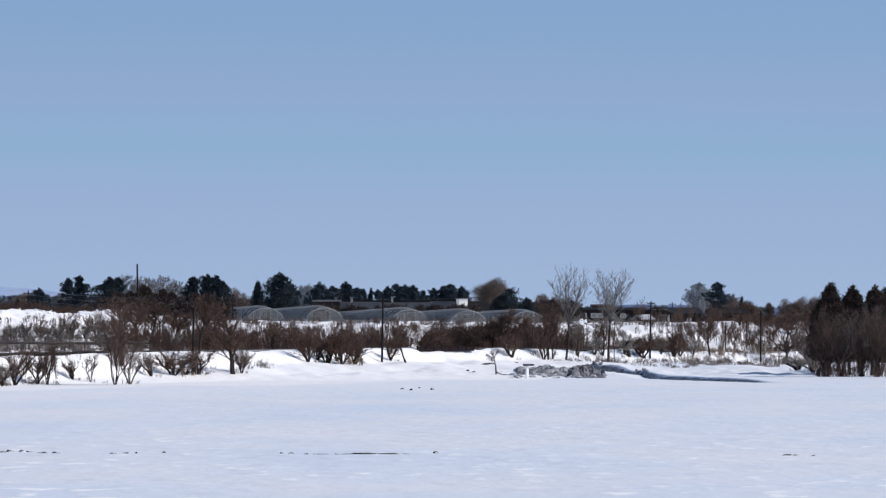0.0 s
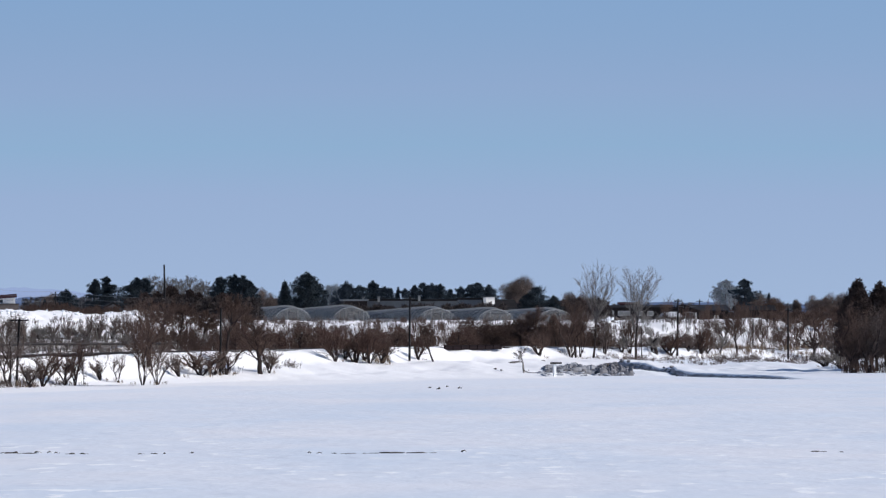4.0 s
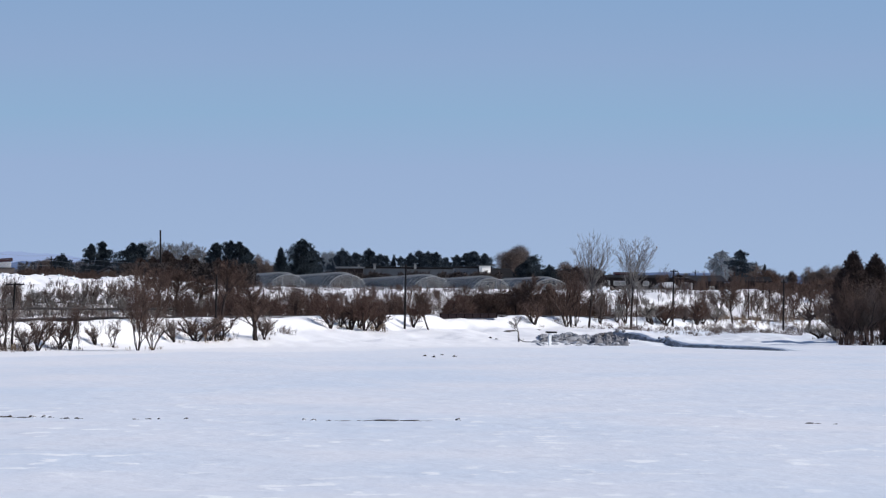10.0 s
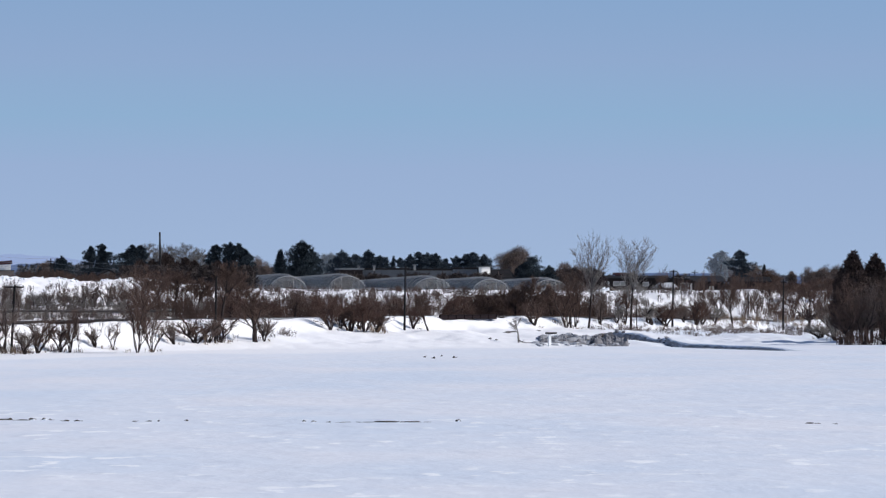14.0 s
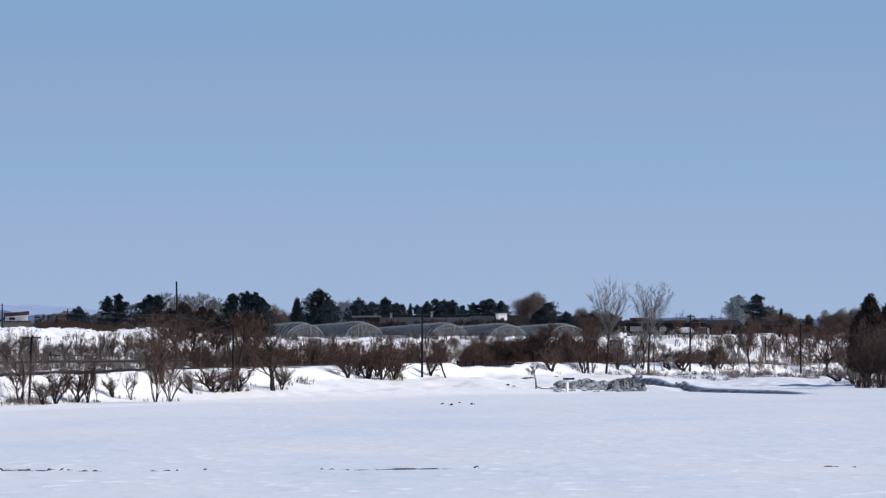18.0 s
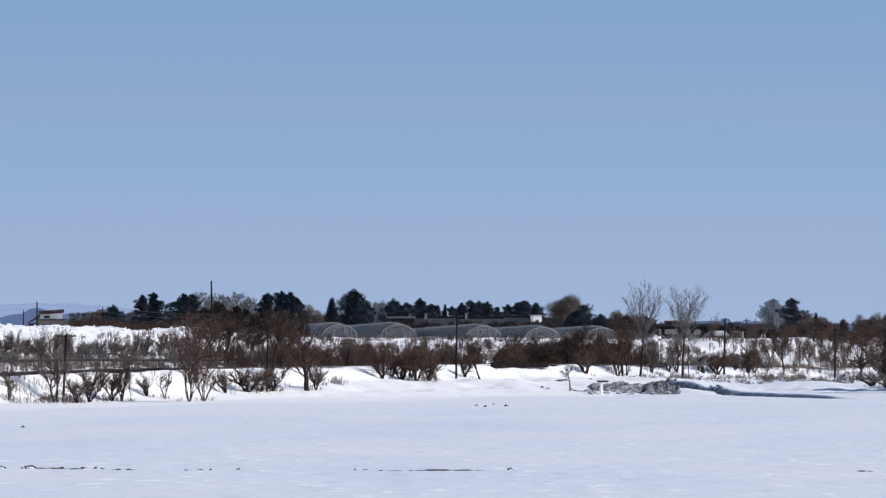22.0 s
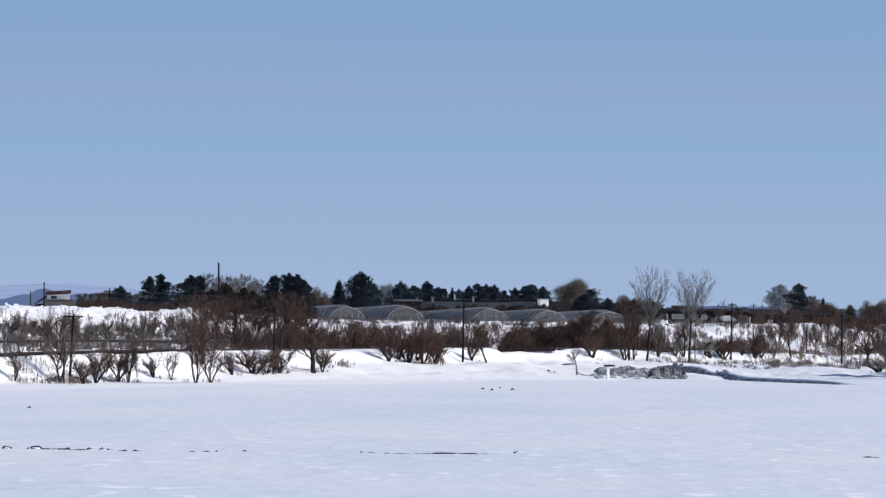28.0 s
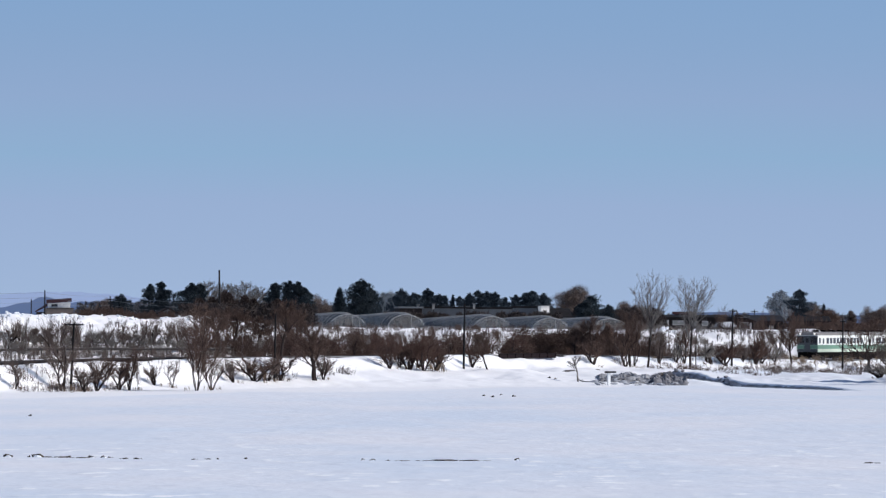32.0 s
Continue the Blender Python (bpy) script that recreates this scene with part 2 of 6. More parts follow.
def rail_sn(x, y):
    """Metres along the line (towards us) and across it (to its far side)."""
    dx, dy = np.asarray(x, float) - RAIL_P[0], np.asarray(y, float) - RAIL_P[1]
    return dx * RAIL_T[0] + dy * RAIL_T[1], dx * RAIL_N[0] + dy * RAIL_N[1]


def rail_xy(s, n):
    return RAIL_P[0] + s * RAIL_T[0] + n * RAIL_N[0], RAIL_P[1] + s * RAIL_T[1] + n * RAIL_N[1]


def rail_z(s):
    return np.interp(s, [-600, 0, 50, 112, 222, 238, 256, 285, 500], [1.5, 2.1, 2.7, 3.25, 3.2, 3.14, 2.95, 2.65, 2.5])


def ground(x, y):
    """The height of the snow: field, apron, embankment, cutting, terrace."""
    x, y = np.asarray(x, float), np.asarray(y, float)
    s, n = rail_sn(x, y)
    b = x / np.maximum(y, 50)
    rz = rail_z(s)
    w = np.interp(s, [90, 133, 165, 200, 252, 300], [56, 50, 28, 13, 8, 7])
    zb = np.interp(s, [0, 40, 96, 133, 165, 200, 252], [0.7, 0.9, 1.5, 1.5, 1.8, 1.2, 0.4])
    a = np.clip((n + w) / (w - 5.5), 0, 1)
    apron = zb * a ** 1.4
    bank = sstep(n, -6.5, -2.4)
    top = rz - 0.12 - 0.16 * sstep(s, 185, 225)
    top = top - 0.55 * sstep(s, GIRDER_S0 - 0.8, GIRDER_S0 + 0.4) * (1 - sstep(s, GIRDER_S1 - 0.4, GIRDER_S1 + 0.8)) * (1 - sstep(n, -2.6, -2.2))
    near = apron * (1 - bank) + top * bank
    crest = np.interp(b, [-0.072, -0.045, -0.036, -0.03, 0.0, 0.045, 0.08], [7.42, 7.25, 6.3, 5.6, 5.5, 5.6, 5.4])
    far = rz - 0.12 - 0.9 * sstep(n, 2.4, 5.5)
    rise = sstep(n, 9, 34)
    far = far * (1 - rise) + crest * rise
    level = sstep(n, 45, 160)
    far = far * (1 - level) + np.interp(b, [-0.07, -0.03, 0.0, 0.03], [6.6, 6.0, 5.9, 5.2]) * level
    # the greenhouses stand in a shallow hollow
    far = far - 0.55 * sstep(y, 1140, 1215) * (1 - sstep(y, 1262, 1286)) * sstep(b, -0.043, -0.036) * (1 - sstep(b, 0.014, 0.022))
    z = np.where(n < 0, near, far)
    rough = 0.25 + 0.75 * sstep(n, -w, -w + 10)
    flat = 1 - np.exp(-(n / 2.6) ** 2)
    lumps = 0.27 * vnoise(x / 4.1, y / 7.3, 1) + 0.13 * vnoise(x / 1.3, y / 2.1, 2) + 0.25 * sstep(n, 8, 20) * vnoise(x / 2.3, y / 9.0, 5)
    lumps = lumps + np.exp(-((n - 33) / 6.0) ** 2) * (1 - 0.75 * sstep(b, -0.045, -0.03)) * (0.30 * vnoise(x / 0.8, y / 2.6, 12) + 0.25 * vnoise(x / 1.9, y / 4.0, 13))
    z = z + lumps * np.where(n > -w, rough, 0) * flat * (1 - 0.6 * level)
    z = z + 0.05 * vnoise(x / 9.0, y / 16.0, 3) + 0.025 * vnoise(x / 2.2, y / 3.7, 4)
    # a scoured trench with a steep face along its right side
    ax, ay, bx, by = 17.1, 858.0, 35.4, 754.0
    ln = math.hypot(bx - ax, by - ay)
    q = ((x - ax) * (bx - ax) + (y - ay) * (by - ay)) / ln
    r = -((x - ax) * (by - ay) - (y - ay) * (bx - ax)) / ln * -1
    r = -r + 0.7 * vnoise(q / 14.0, q * 0, 9) + 0.9 * (sstep(q, 47.5, 49.0) - sstep(q, 49.0, 80.0))
    fade = sstep(q, -8, 6) * (1 - sstep(q, ln - 30, ln + 4))
    cut = np.where(r < 0, -0.42 * sstep(r, -4, -0.3), -0.42 + 0.70 * sstep(r, 0, 0.36) - 0.28 * sstep(r, 0.8, 8))
    z = z + cut * fade
    # the ground climbs under the viewer
    return z + 5.6 * (1 - sstep(y, 0, 190))


def gz(x, y):
    return float(ground(x, y))


# ---- mesh helpers ----
def part(name, bm, material, parent=None, label="", smooth=False):
    """Links a bmesh as one mesh object under a thing or a part."""
    me = bpy.data.meshes.new(name)
    bm.to_mesh(me)
    bm.free()
    me.materials.append(material)
    if smooth:
        me.polygons.foreach_set("use_smooth", [True] * len(me.polygons))
    ob = new(name, me)
    ob.parent = parent
    if label:
        ob["label"] = label
    return ob


def mesh_part(name, verts, faces, material, parent=None, label="", smooth=False):
    me = bpy.data.meshes.new(name)
    me.from_pydata(verts, [], faces)
    me.materials.append(material)
    if smooth:
        me.polygons.foreach_set("use_smooth", [True] * len(me.polygons))
    ob = new(name, me)
    ob.parent = parent
    if label:
        ob["label"] = label
    return ob


def thing(name, x, y, z, rz=0, label="", category="", group="", kind=""):
    ob = new(name)
    ob.empty_display_size = 0.3
    ob.matrix_world = pose(x, y, z, 0, 0, rz)
    return tagged(ob, label, category, group, kind)


def box(bm, x0, x1, y0, y1, z0, z1, bevel=0.0):
    vs = [bm.verts.new(p) for p in ((x0, y0, z0), (x1, y0, z0), (x1, y1, z0), (x0, y1, z0), (x0, y0, z1), (x1, y0, z1), (x1, y1, z1), (x0, y1, z1))]
    fs = [bm.faces.new([vs[i] for i in f]) for f in ((3, 2, 1, 0), (4, 5, 6, 7), (0, 1, 5, 4), (1, 2, 6, 5), (2, 3, 7, 6), (3, 0, 4, 7))]
    if bevel:
        es = list({e for f in fs for e in f.edges})
        bmesh.ops.bevel(bm, geom=es, offset=bevel, segments=1, affect='EDGES')
    return bm


def boxed(x0, x1, y0, y1, z0, z1, bevel=0.0):
    return box(bmesh.new(), x0, x1, y0, y1, z0, z1, bevel)


def prism(bm, outline, y0, y1):
    """An outline in x and z, drawn out along y."""
    a = [bm.verts.new((x, y0, z)) for x, z in outline]
    b = [bm.verts.new((x, y1, z)) for x, z in outline]
    k = len(a)
    bm.faces.new(a), bm.faces.new(b[::-1])
    for i in range(k):
        bm.faces.new((a[i], b[i], b[(i + 1) % k], a[(i + 1) % k]))
    bmesh.ops.recalc_face_normals(bm, faces=bm.faces)
    return bm


class Tubes:
    """Many tapered stems in one mesh."""

    def __init__(self):
        self.v, self.f = [], []

    def tube(self, pts, radii, k=4):
        base = len(self.v)
        m = len(pts)
        for i in range(m):
            p = pts[i]
            q, o = pts[min(i + 1, m - 1)], pts[max(i - 1, 0)]
            dx, dy, dz = q[0] - o[0], q[1] - o[1], q[2] - o[2]
            ln = math.sqrt(dx * dx + dy * dy + dz * dz) or 1
            dx, dy, dz = dx / ln, dy / ln, dz / ln
            if abs(dz) < 0.9:
                ax, ay, az_ = dy, -dx, 0.0
            else:
                ax, ay, az_ = 0.0, dz, -dy
            la = math.sqrt(ax * ax + ay * ay + az_ * az_) or 1
            ax, ay, az_ = ax / la, ay / la, az_ / la
            bx, by, bz = dy * az_ - dz * ay, dz * ax - dx * az_, dx * ay - dy * ax
            for j in range(k):
                c, s = math.cos(2 * math.pi * j / k) * radii[i], math.sin(2 * math.pi * j / k) * radii[i]
                self.v.append((p[0] + ax * c + bx * s, p[1] + ay * c + by * s, p[2] + az_ * c + bz * s))
        for i in range(m - 1):
            for j in range(k):
                a, b = base + i * k + j, base + i * k + (j + 1) % k
                self.f.append((a, b, b + k, a + k))
        self.f.append(tuple(base + j for j in range(k))[::-1])
        self.f.append(tuple(base + (m - 1) * k + j for j in range(k)))


def norm(d):
    ln = math.sqrt(d[0] ** 2 + d[1] ** 2 + d[2] ** 2) or 1
    return (d[0] / ln, d[1] / ln, d[2] / ln)


def grow(levels, rng, p, d, length, r, lvl, kids, wob=0.22, up=0.12, ratio=0.55, rmin=0.012, spread=0.8, first=0.3):
    """One stem with its side shoots, into the meshes of levels."""
    top = len(kids)
    nseg = 7 if lvl == 0 else (3 if lvl < top else 2)
    pts, rad = [p], [r]
    for i in range(nseg):
        d = norm((d[0] + rng.uniform(-wob, wob), d[1] + rng.uniform(-wob, wob), d[2] + rng.uniform(-wob, wob) * 0.6 + up))
        p = (p[0] + d[0] * length / nseg, p[1] + d[1] * length / nseg, p[2] + d[2] * length / nseg)
        pts.append(p)
        rad.append(max(rmin * 0.7, r * (1 - 0.72 * (i + 1) / nseg)))
    levels[min(lvl, len(levels) - 1)].tube(pts, rad, 6 if lvl == 0 and r > 0.06 else (4 if r > 0.03 else 3))
    if lvl < top:
        for c in range(kids[lvl]):
            f = first + (1 - first) * (c + rng.random()) / kids[lvl]
            t = f * nseg
            i = min(int(t), nseg - 1)
            u = t - i
            q = tuple(pts[i][a] * (1 - u) + pts[i + 1][a] * u for a in range(3))
            dd = norm(tuple(pts[i + 1][a] - pts[i][a] for a in range(3)))
            an = rng.uniform(0, 2 * math.pi)
            side = norm((math.cos(an), math.sin(an), rng.uniform(-0.1, 0.5)))
            sp = rng.uniform(0.6, 1.25) * spread
            cd = norm(tuple(dd[a] + side[a] * sp for a in range(3)))
            grow(levels, rng, q, cd, length * ratio * (1.2 - 0.6 * f) * rng.uniform(0.75, 1.2), max(rmin, r * (1 - 0.6 * f) * 0.55), lvl + 1, kids, wob * 1.15, up, ratio, rmin, spread, 0.15)


def fit_size(levels, h, w):
    """Brings grown stems to a height and a breadth."""
    xs = [v for t in levels for v in t.v]
    zt = max(v[2] for v in xs)
    far = sorted(abs(v[0]) for v in xs)[int(len(xs) * 0.975)]
    kz, kx = h / zt, (w / 2) / far
    for t in levels:
        t.v = [(v[0] * kx, v[1] * kx, v[2] * kz) for v in t.v]


def fine_twigs(t, seed, k, long, wide, up=0.5):
    """Adds the outermost twigs, thin flat slivers, to stems already grown."""
    if k < 1 or not t.v:
        return
    nr = np.random.RandomState(seed)
    v = np.array(t.v)
    p = v[nr.randint(0, len(v), k)]
    mid = v.mean(0)
    out = (p - mid) / (v.std(0) + 1e-6)
    d = out * 0.35 + nr.normal(0, 0.6, (k, 3)) + np.array([0, 0, up])
    d /= np.linalg.norm(d, axis=1)[:, None] + 1e-9
    sd = np.cross(d, nr.normal(0, 1, (k, 3)))
    sd /= np.linalg.norm(sd, axis=1)[:, None] + 1e-9
    ln, wd = long * nr.uniform(0.5, 1.3, (k, 1)), wide * nr.uniform(0.7, 1.3, (k, 1))
    quad = np.stack([p - sd * wd / 2, p + sd * wd / 2, p + d * ln + sd * wd / 5, p + d * ln - sd * wd / 5], 1).reshape(-1, 3)
    base = len(t.v)
    t.v = t.v + [tuple(q) for q in quad.tolist()]
    t.f = t.f + [(base + 4 * i, base + 4 * i + 1, base + 4 * i + 2, base + 4 * i + 3) for i in range(k)]


def bare_tree(x, y, h, w, seed, twigs, bark, label, kids=(9, 7, 6), rt=0.018, stem=0.3, name="bare_tree", category="tree", lean=0.0, up=0.12, z=None, rmin=0.014, spread=0.8, group="", fine=1500):
    """A leafless tree: trunk, limbs and a crown of twigs."""
    rng = random.Random(seed)
    root = thing(name, x, y, (gz(x, y) if z is None else z) - 0.05, 0, label, category, group)
    tr, li, tw = Tubes(), Tubes(), Tubes()
    grow([tr, li, tw], rng, (0, 0, 0), norm((lean, rng.uniform(-0.05, 0.05), 1)), h * 0.85, max(0.05, h * rt), 0, kids, 0.10, up, 0.5, rmin, spread, stem)
    fit_size([tr, li, tw], h, w)
    fine_twigs(tw, seed, fine, 0.055 * h + 0.12, rmin * 1.5)
    mesh_part("trunk", tr.v, tr.f, bark, root)
    mesh_part("limb_frame", li.v, li.f, bark, root)
    mesh_part("crown", tw.v, tw.f, twigs, root)
    return root


def shrub(x, y, h, w, seed, twigs, bark, label, stems=6, kids=(7, 5), name="shrub", z=None, tilt=0.38, r=0.135, rmin=0.011, lean=0.0, category="shrub", group="", fine=1400, first=0.24):
    """A leafless bush of several stems from one foot."""
    rng = random.Random(seed)
    root = thing(name, x, y, (gz(x, y) if z is None else z) - 0.05, 0, label, category, group)
    tw, all_stems = Tubes(), []
    for i in range(stems):
        st = Tubes()
        an = 2 * math.pi * (i + rng.random() * 0.7) / stems
        tl = tilt * rng.uniform(0.25, 1.1)
        grow([st, tw], rng, (0.12 * w * 0.5 * math.cos(an), 0.06 * w * math.sin(an), 0), norm((math.cos(an) * tl + lean, math.sin(an) * tl, 1)), h * rng.uniform(0.65, 1.0), r * rng.uniform(0.7, 1.2), 0, kids, 0.50, 0.11, 0.50, rmin, 1.05, first)
        all_stems.append(st)
    for st in all_stems + [tw]:      # stems stand close at the foot and part higher up
        st.v = [(v[0] * k, v[1] * k, v[2]) for v in st.v for k in (0.55 + 0.45 * min(1.0, max(0.0, v[2] / (0.4 * h))),)]
    fit_size(all_stems + [tw], h, w)
    fine_twigs(tw, seed, fine, 0.07 * h + 0.1, rmin * 1.4)
    for st in all_stems:
        mesh_part("stem", st.v, st.f, bark, root)
    mesh_part("crown", tw.v, tw.f, twigs, root)
    return root


def blades(rng, clumps, per, size, long, wide, flat=0.75):
    """Needle tufts: short crossed blades round every clump's middle."""
    c = np.repeat(np.array(clumps, float), per, axis=0)
    k = len(c)
    off = rng.normal(0, 1, (k, 3))
    off /= np.linalg.norm(off, axis=1)[:, None]
    rad = rng.uniform(0.2, 1, (k, 1)) ** 0.5
    p = c[:, :3] + off * rad * c[:, 3:4] * np.array([1, 1, flat]) * size
    d = off * 0.8 + rng.normal(0, 0.5, (k, 3)) + np.array([0, 0, 0.25])
    d /= np.linalg.norm(d, axis=1)[:, None]
    s = np.cross(d, rng.normal(0, 1, (k, 3)))
    s /= np.linalg.norm(s, axis=1)[:, None] + 1e-9
    lo, wi = long * rng.uniform(0.6, 1.3, (k, 1)), wide * rng.uniform(0.6, 1.3, (k, 1))
    quad = np.stack([p - s * wi * 0.5, p + s * wi * 0.5, p + d * lo + s * wi * 0.2, p + d * lo - s * wi * 0.2], 1).reshape(-1, 3)
    return quad.tolist(), [(4 * i, 4 * i + 1, 4 * i + 2, 4 * i + 3) for i in range(k)]


def conifer(x, y, h, w, seed, needles, label, form="pine", z=None, name="pine_tree", group="", dense=1.0, wood=None, bare=None):
    """An evergreen: trunk, tiers of limbs and flat tufts of needles; form: pine (open), round, egg or cone."""
    rng = random.Random(seed)
    nr = np.random.RandomState(seed)
    root = thing(name, x, y, (gz(x, y) if z is None else z) - 0.05, 0, label, "tree", group)
    tr, li = Tubes(), Tubes()
    lean = rng.uniform(-0.03, 0.03)
    pts = [(lean * h * t + 0.04 * h * math.sin(3 * t + seed) * t, 0.02 * h * math.sin(5 * t + seed), h * 0.94 * t) for t in (0, 0.2, 0.4, 0.6, 0.8, 1)]
    rt = max(0.08, 0.022 * h)
    tr.tube(pts, [rt * (1 - 0.8 * i / 5) for i in range(6)], 7)
    bare = {"pine": 0.24, "cone": 0.05, "round": 0.06, "egg": 0.04}[form] if bare is None else bare
    ragged = {"pine": 0.42, "cone": 0.14, "round": 0.24, "egg": 0.10}[form]
    around = {"pine": 3, "cone": 6, "round": 6, "egg": 10}[form]
    tiers = max(8, int((1.45 if form == "pine" else 1.9) * min(h, 9.0)))
    clumps = []
    for i in range(tiers):
        u = (i + rng.random() * 0.8) / tiers
        if form == "pine":
            prof = (0.40 + 0.60 * math.sin(math.pi * min(1.0, 0.2 + 0.72 * u))) * (1 - 0.55 * u ** 3)
        elif form == "round":
            prof = math.sqrt(max(0.0, 1 - u ** 2.2)) * min(1.0, 0.72 + 1.2 * u)
        elif form == "egg":
            prof = max(0.0, 1 - u ** 2.3) ** 0.75 * min(1.0, 0.8 + u)
        else:
            prof = (1 - u) ** 0.85
        t = bare + (0.97 - bare) * u
        k = t * 5
        j = min(4, int(k))
        q = [pts[j][a] * (1 - k + j) + pts[j + 1][a] * (k - j) for a in range(3)]
        if form == "egg":      # a closed crown: tufts all over its skin, not in tiers
            for b in range(24):
                an, d = rng.uniform(0, 2 * math.pi), 0.44 * w * rng.uniform(0.55, 1.0) ** 0.5 * prof
                clumps.append((q[0] + d * math.cos(an), q[1] + d * math.sin(an), min(h - 0.1, q[2] + rng.uniform(-0.3, 0.3)), 0.085 * w * rng.uniform(0.6, 1.2)))
        for b in range(around if form != "egg" else 3):
            if form == "pine" and rng.random() < 0.2:
                continue
            an = 2 * math.pi * (b + rng.random()) / around + i * 1.1
            reach = 0.47 * w * prof * (1 + ragged * math.sin(2 * an + seed) * math.cos(6 * u + 1.3 * seed) + rng.uniform(-1.0, 0.55) * ragged)
            reach = max(0.05, reach)
            rise = {"pine": 0.32, "cone": -0.15, "round": 0.12, "egg": 0.3}[form] * reach
            e = (q[0] + reach * math.cos(an), q[1] + reach * math.sin(an), q[2] + rise)
            li.tube([tuple(q), ((q[0] + e[0]) / 2, (q[1] + e[1]) / 2, q[2] + rise * 0.3), e], [rt * 0.3 * (1.1 - u), rt * 0.2 * (1.1 - u), 0.02], 4)
            for f in ((1.0, 0.66, 0.34) if form == "pine" else () if form == "egg" else (0.97, 0.62, 0.3)):
                sz = (0.13 if form == "pine" else 0.105 * (1.2 - 0.75 * u)) * w * rng.uniform(0.55, 1.45)
                clumps.append((q[0] + (e[0] - q[0]) * f, q[1] + (e[1] - q[1]) * f, min(h - 0.15, q[2] + rise * f + rng.uniform(-0.1, 0.2)), max(0.12, sz)))
    for f in (0.86, 0.90, 0.94, 0.97):      # the leading shoot
        clumps.append((pts[5][0] + rng.uniform(-0.02, 0.02) * w, pts[5][1], h * f, (0.02 + 0.5 * (1 - f)) * w + 0.05))
    per = int({"pine": 62, "cone": 34, "round": 38, "egg": 34}[form] * dense)
    v, f = blades(nr, clumps, per, 1.0, min(0.36, 0.085 * w + 0.06), min(0.13, 0.03 * w + 0.02), 0.42 if form == "pine" else 0.7)
    mesh_part("trunk", tr.v, tr.f, wood or BARK, root)
    mesh_part("limb_frame", li.v, li.f, wood or BARK, root)
    mesh_part("crown", v, f, needles, root)
    return root


def dome_tree(x, y, h, w, seed, twigs, bark, label, name="bare_tree", balls=75, per=95, group="", fill=0.45):
    """A leafless tree seen from afar: trunk, limbs and a rounded haze of thin twigs."""
    rng, nr = random.Random(seed), np.random.RandomState(seed)
    root = thing(name, x, y, gz(x, y) - 0.05, 0, label, "tree", group)
    tr, li = Tubes(), Tubes()
    tr.tube([(0, 0, 0), (rng.uniform(-0.1, 0.1), 0, h * 0.3), (rng.uniform(-0.2, 0.2), 0, h * 0.6)], [0.022 * h + 0.05, 0.016 * h + 0.03, 0.03], 7)
    clumps = []
    for i in range(balls):
        q = nr.normal(0, 1, 3)
        q = q / np.linalg.norm(q) * nr.uniform(0.1, 1) ** fill
        k = 1 + 0.18 * math.sin(3 * math.atan2(q[2], q[0]) + seed)
        c = (q[0] * w * 0.40 * k, q[1] * w * 0.40 * k, h * 0.58 + q[2] * h * 0.36 * k)
        clumps.append((*c, 0.11 * w * rng.uniform(0.6, 1.3)))
        if i % 2 == 0:
            z0 = h * rng.uniform(0.2, 0.5)
            li.tube([(0, 0, z0), (c[0] * 0.4, c[1] * 0.4, (z0 + c[2]) * 0.5), c], [0.05 + 0.006 * h, 0.035, 0.015], 4)
    v, f = blades(nr, clumps, per, 1.0, 0.05 * h + 0.25, 0.03)
    mesh_part("trunk", tr.v, tr.f, bark, root)
    mesh_part("limb_frame", li.v, li.f, bark, root)
    mesh_part("crown", v, f, twigs, root)
    return root


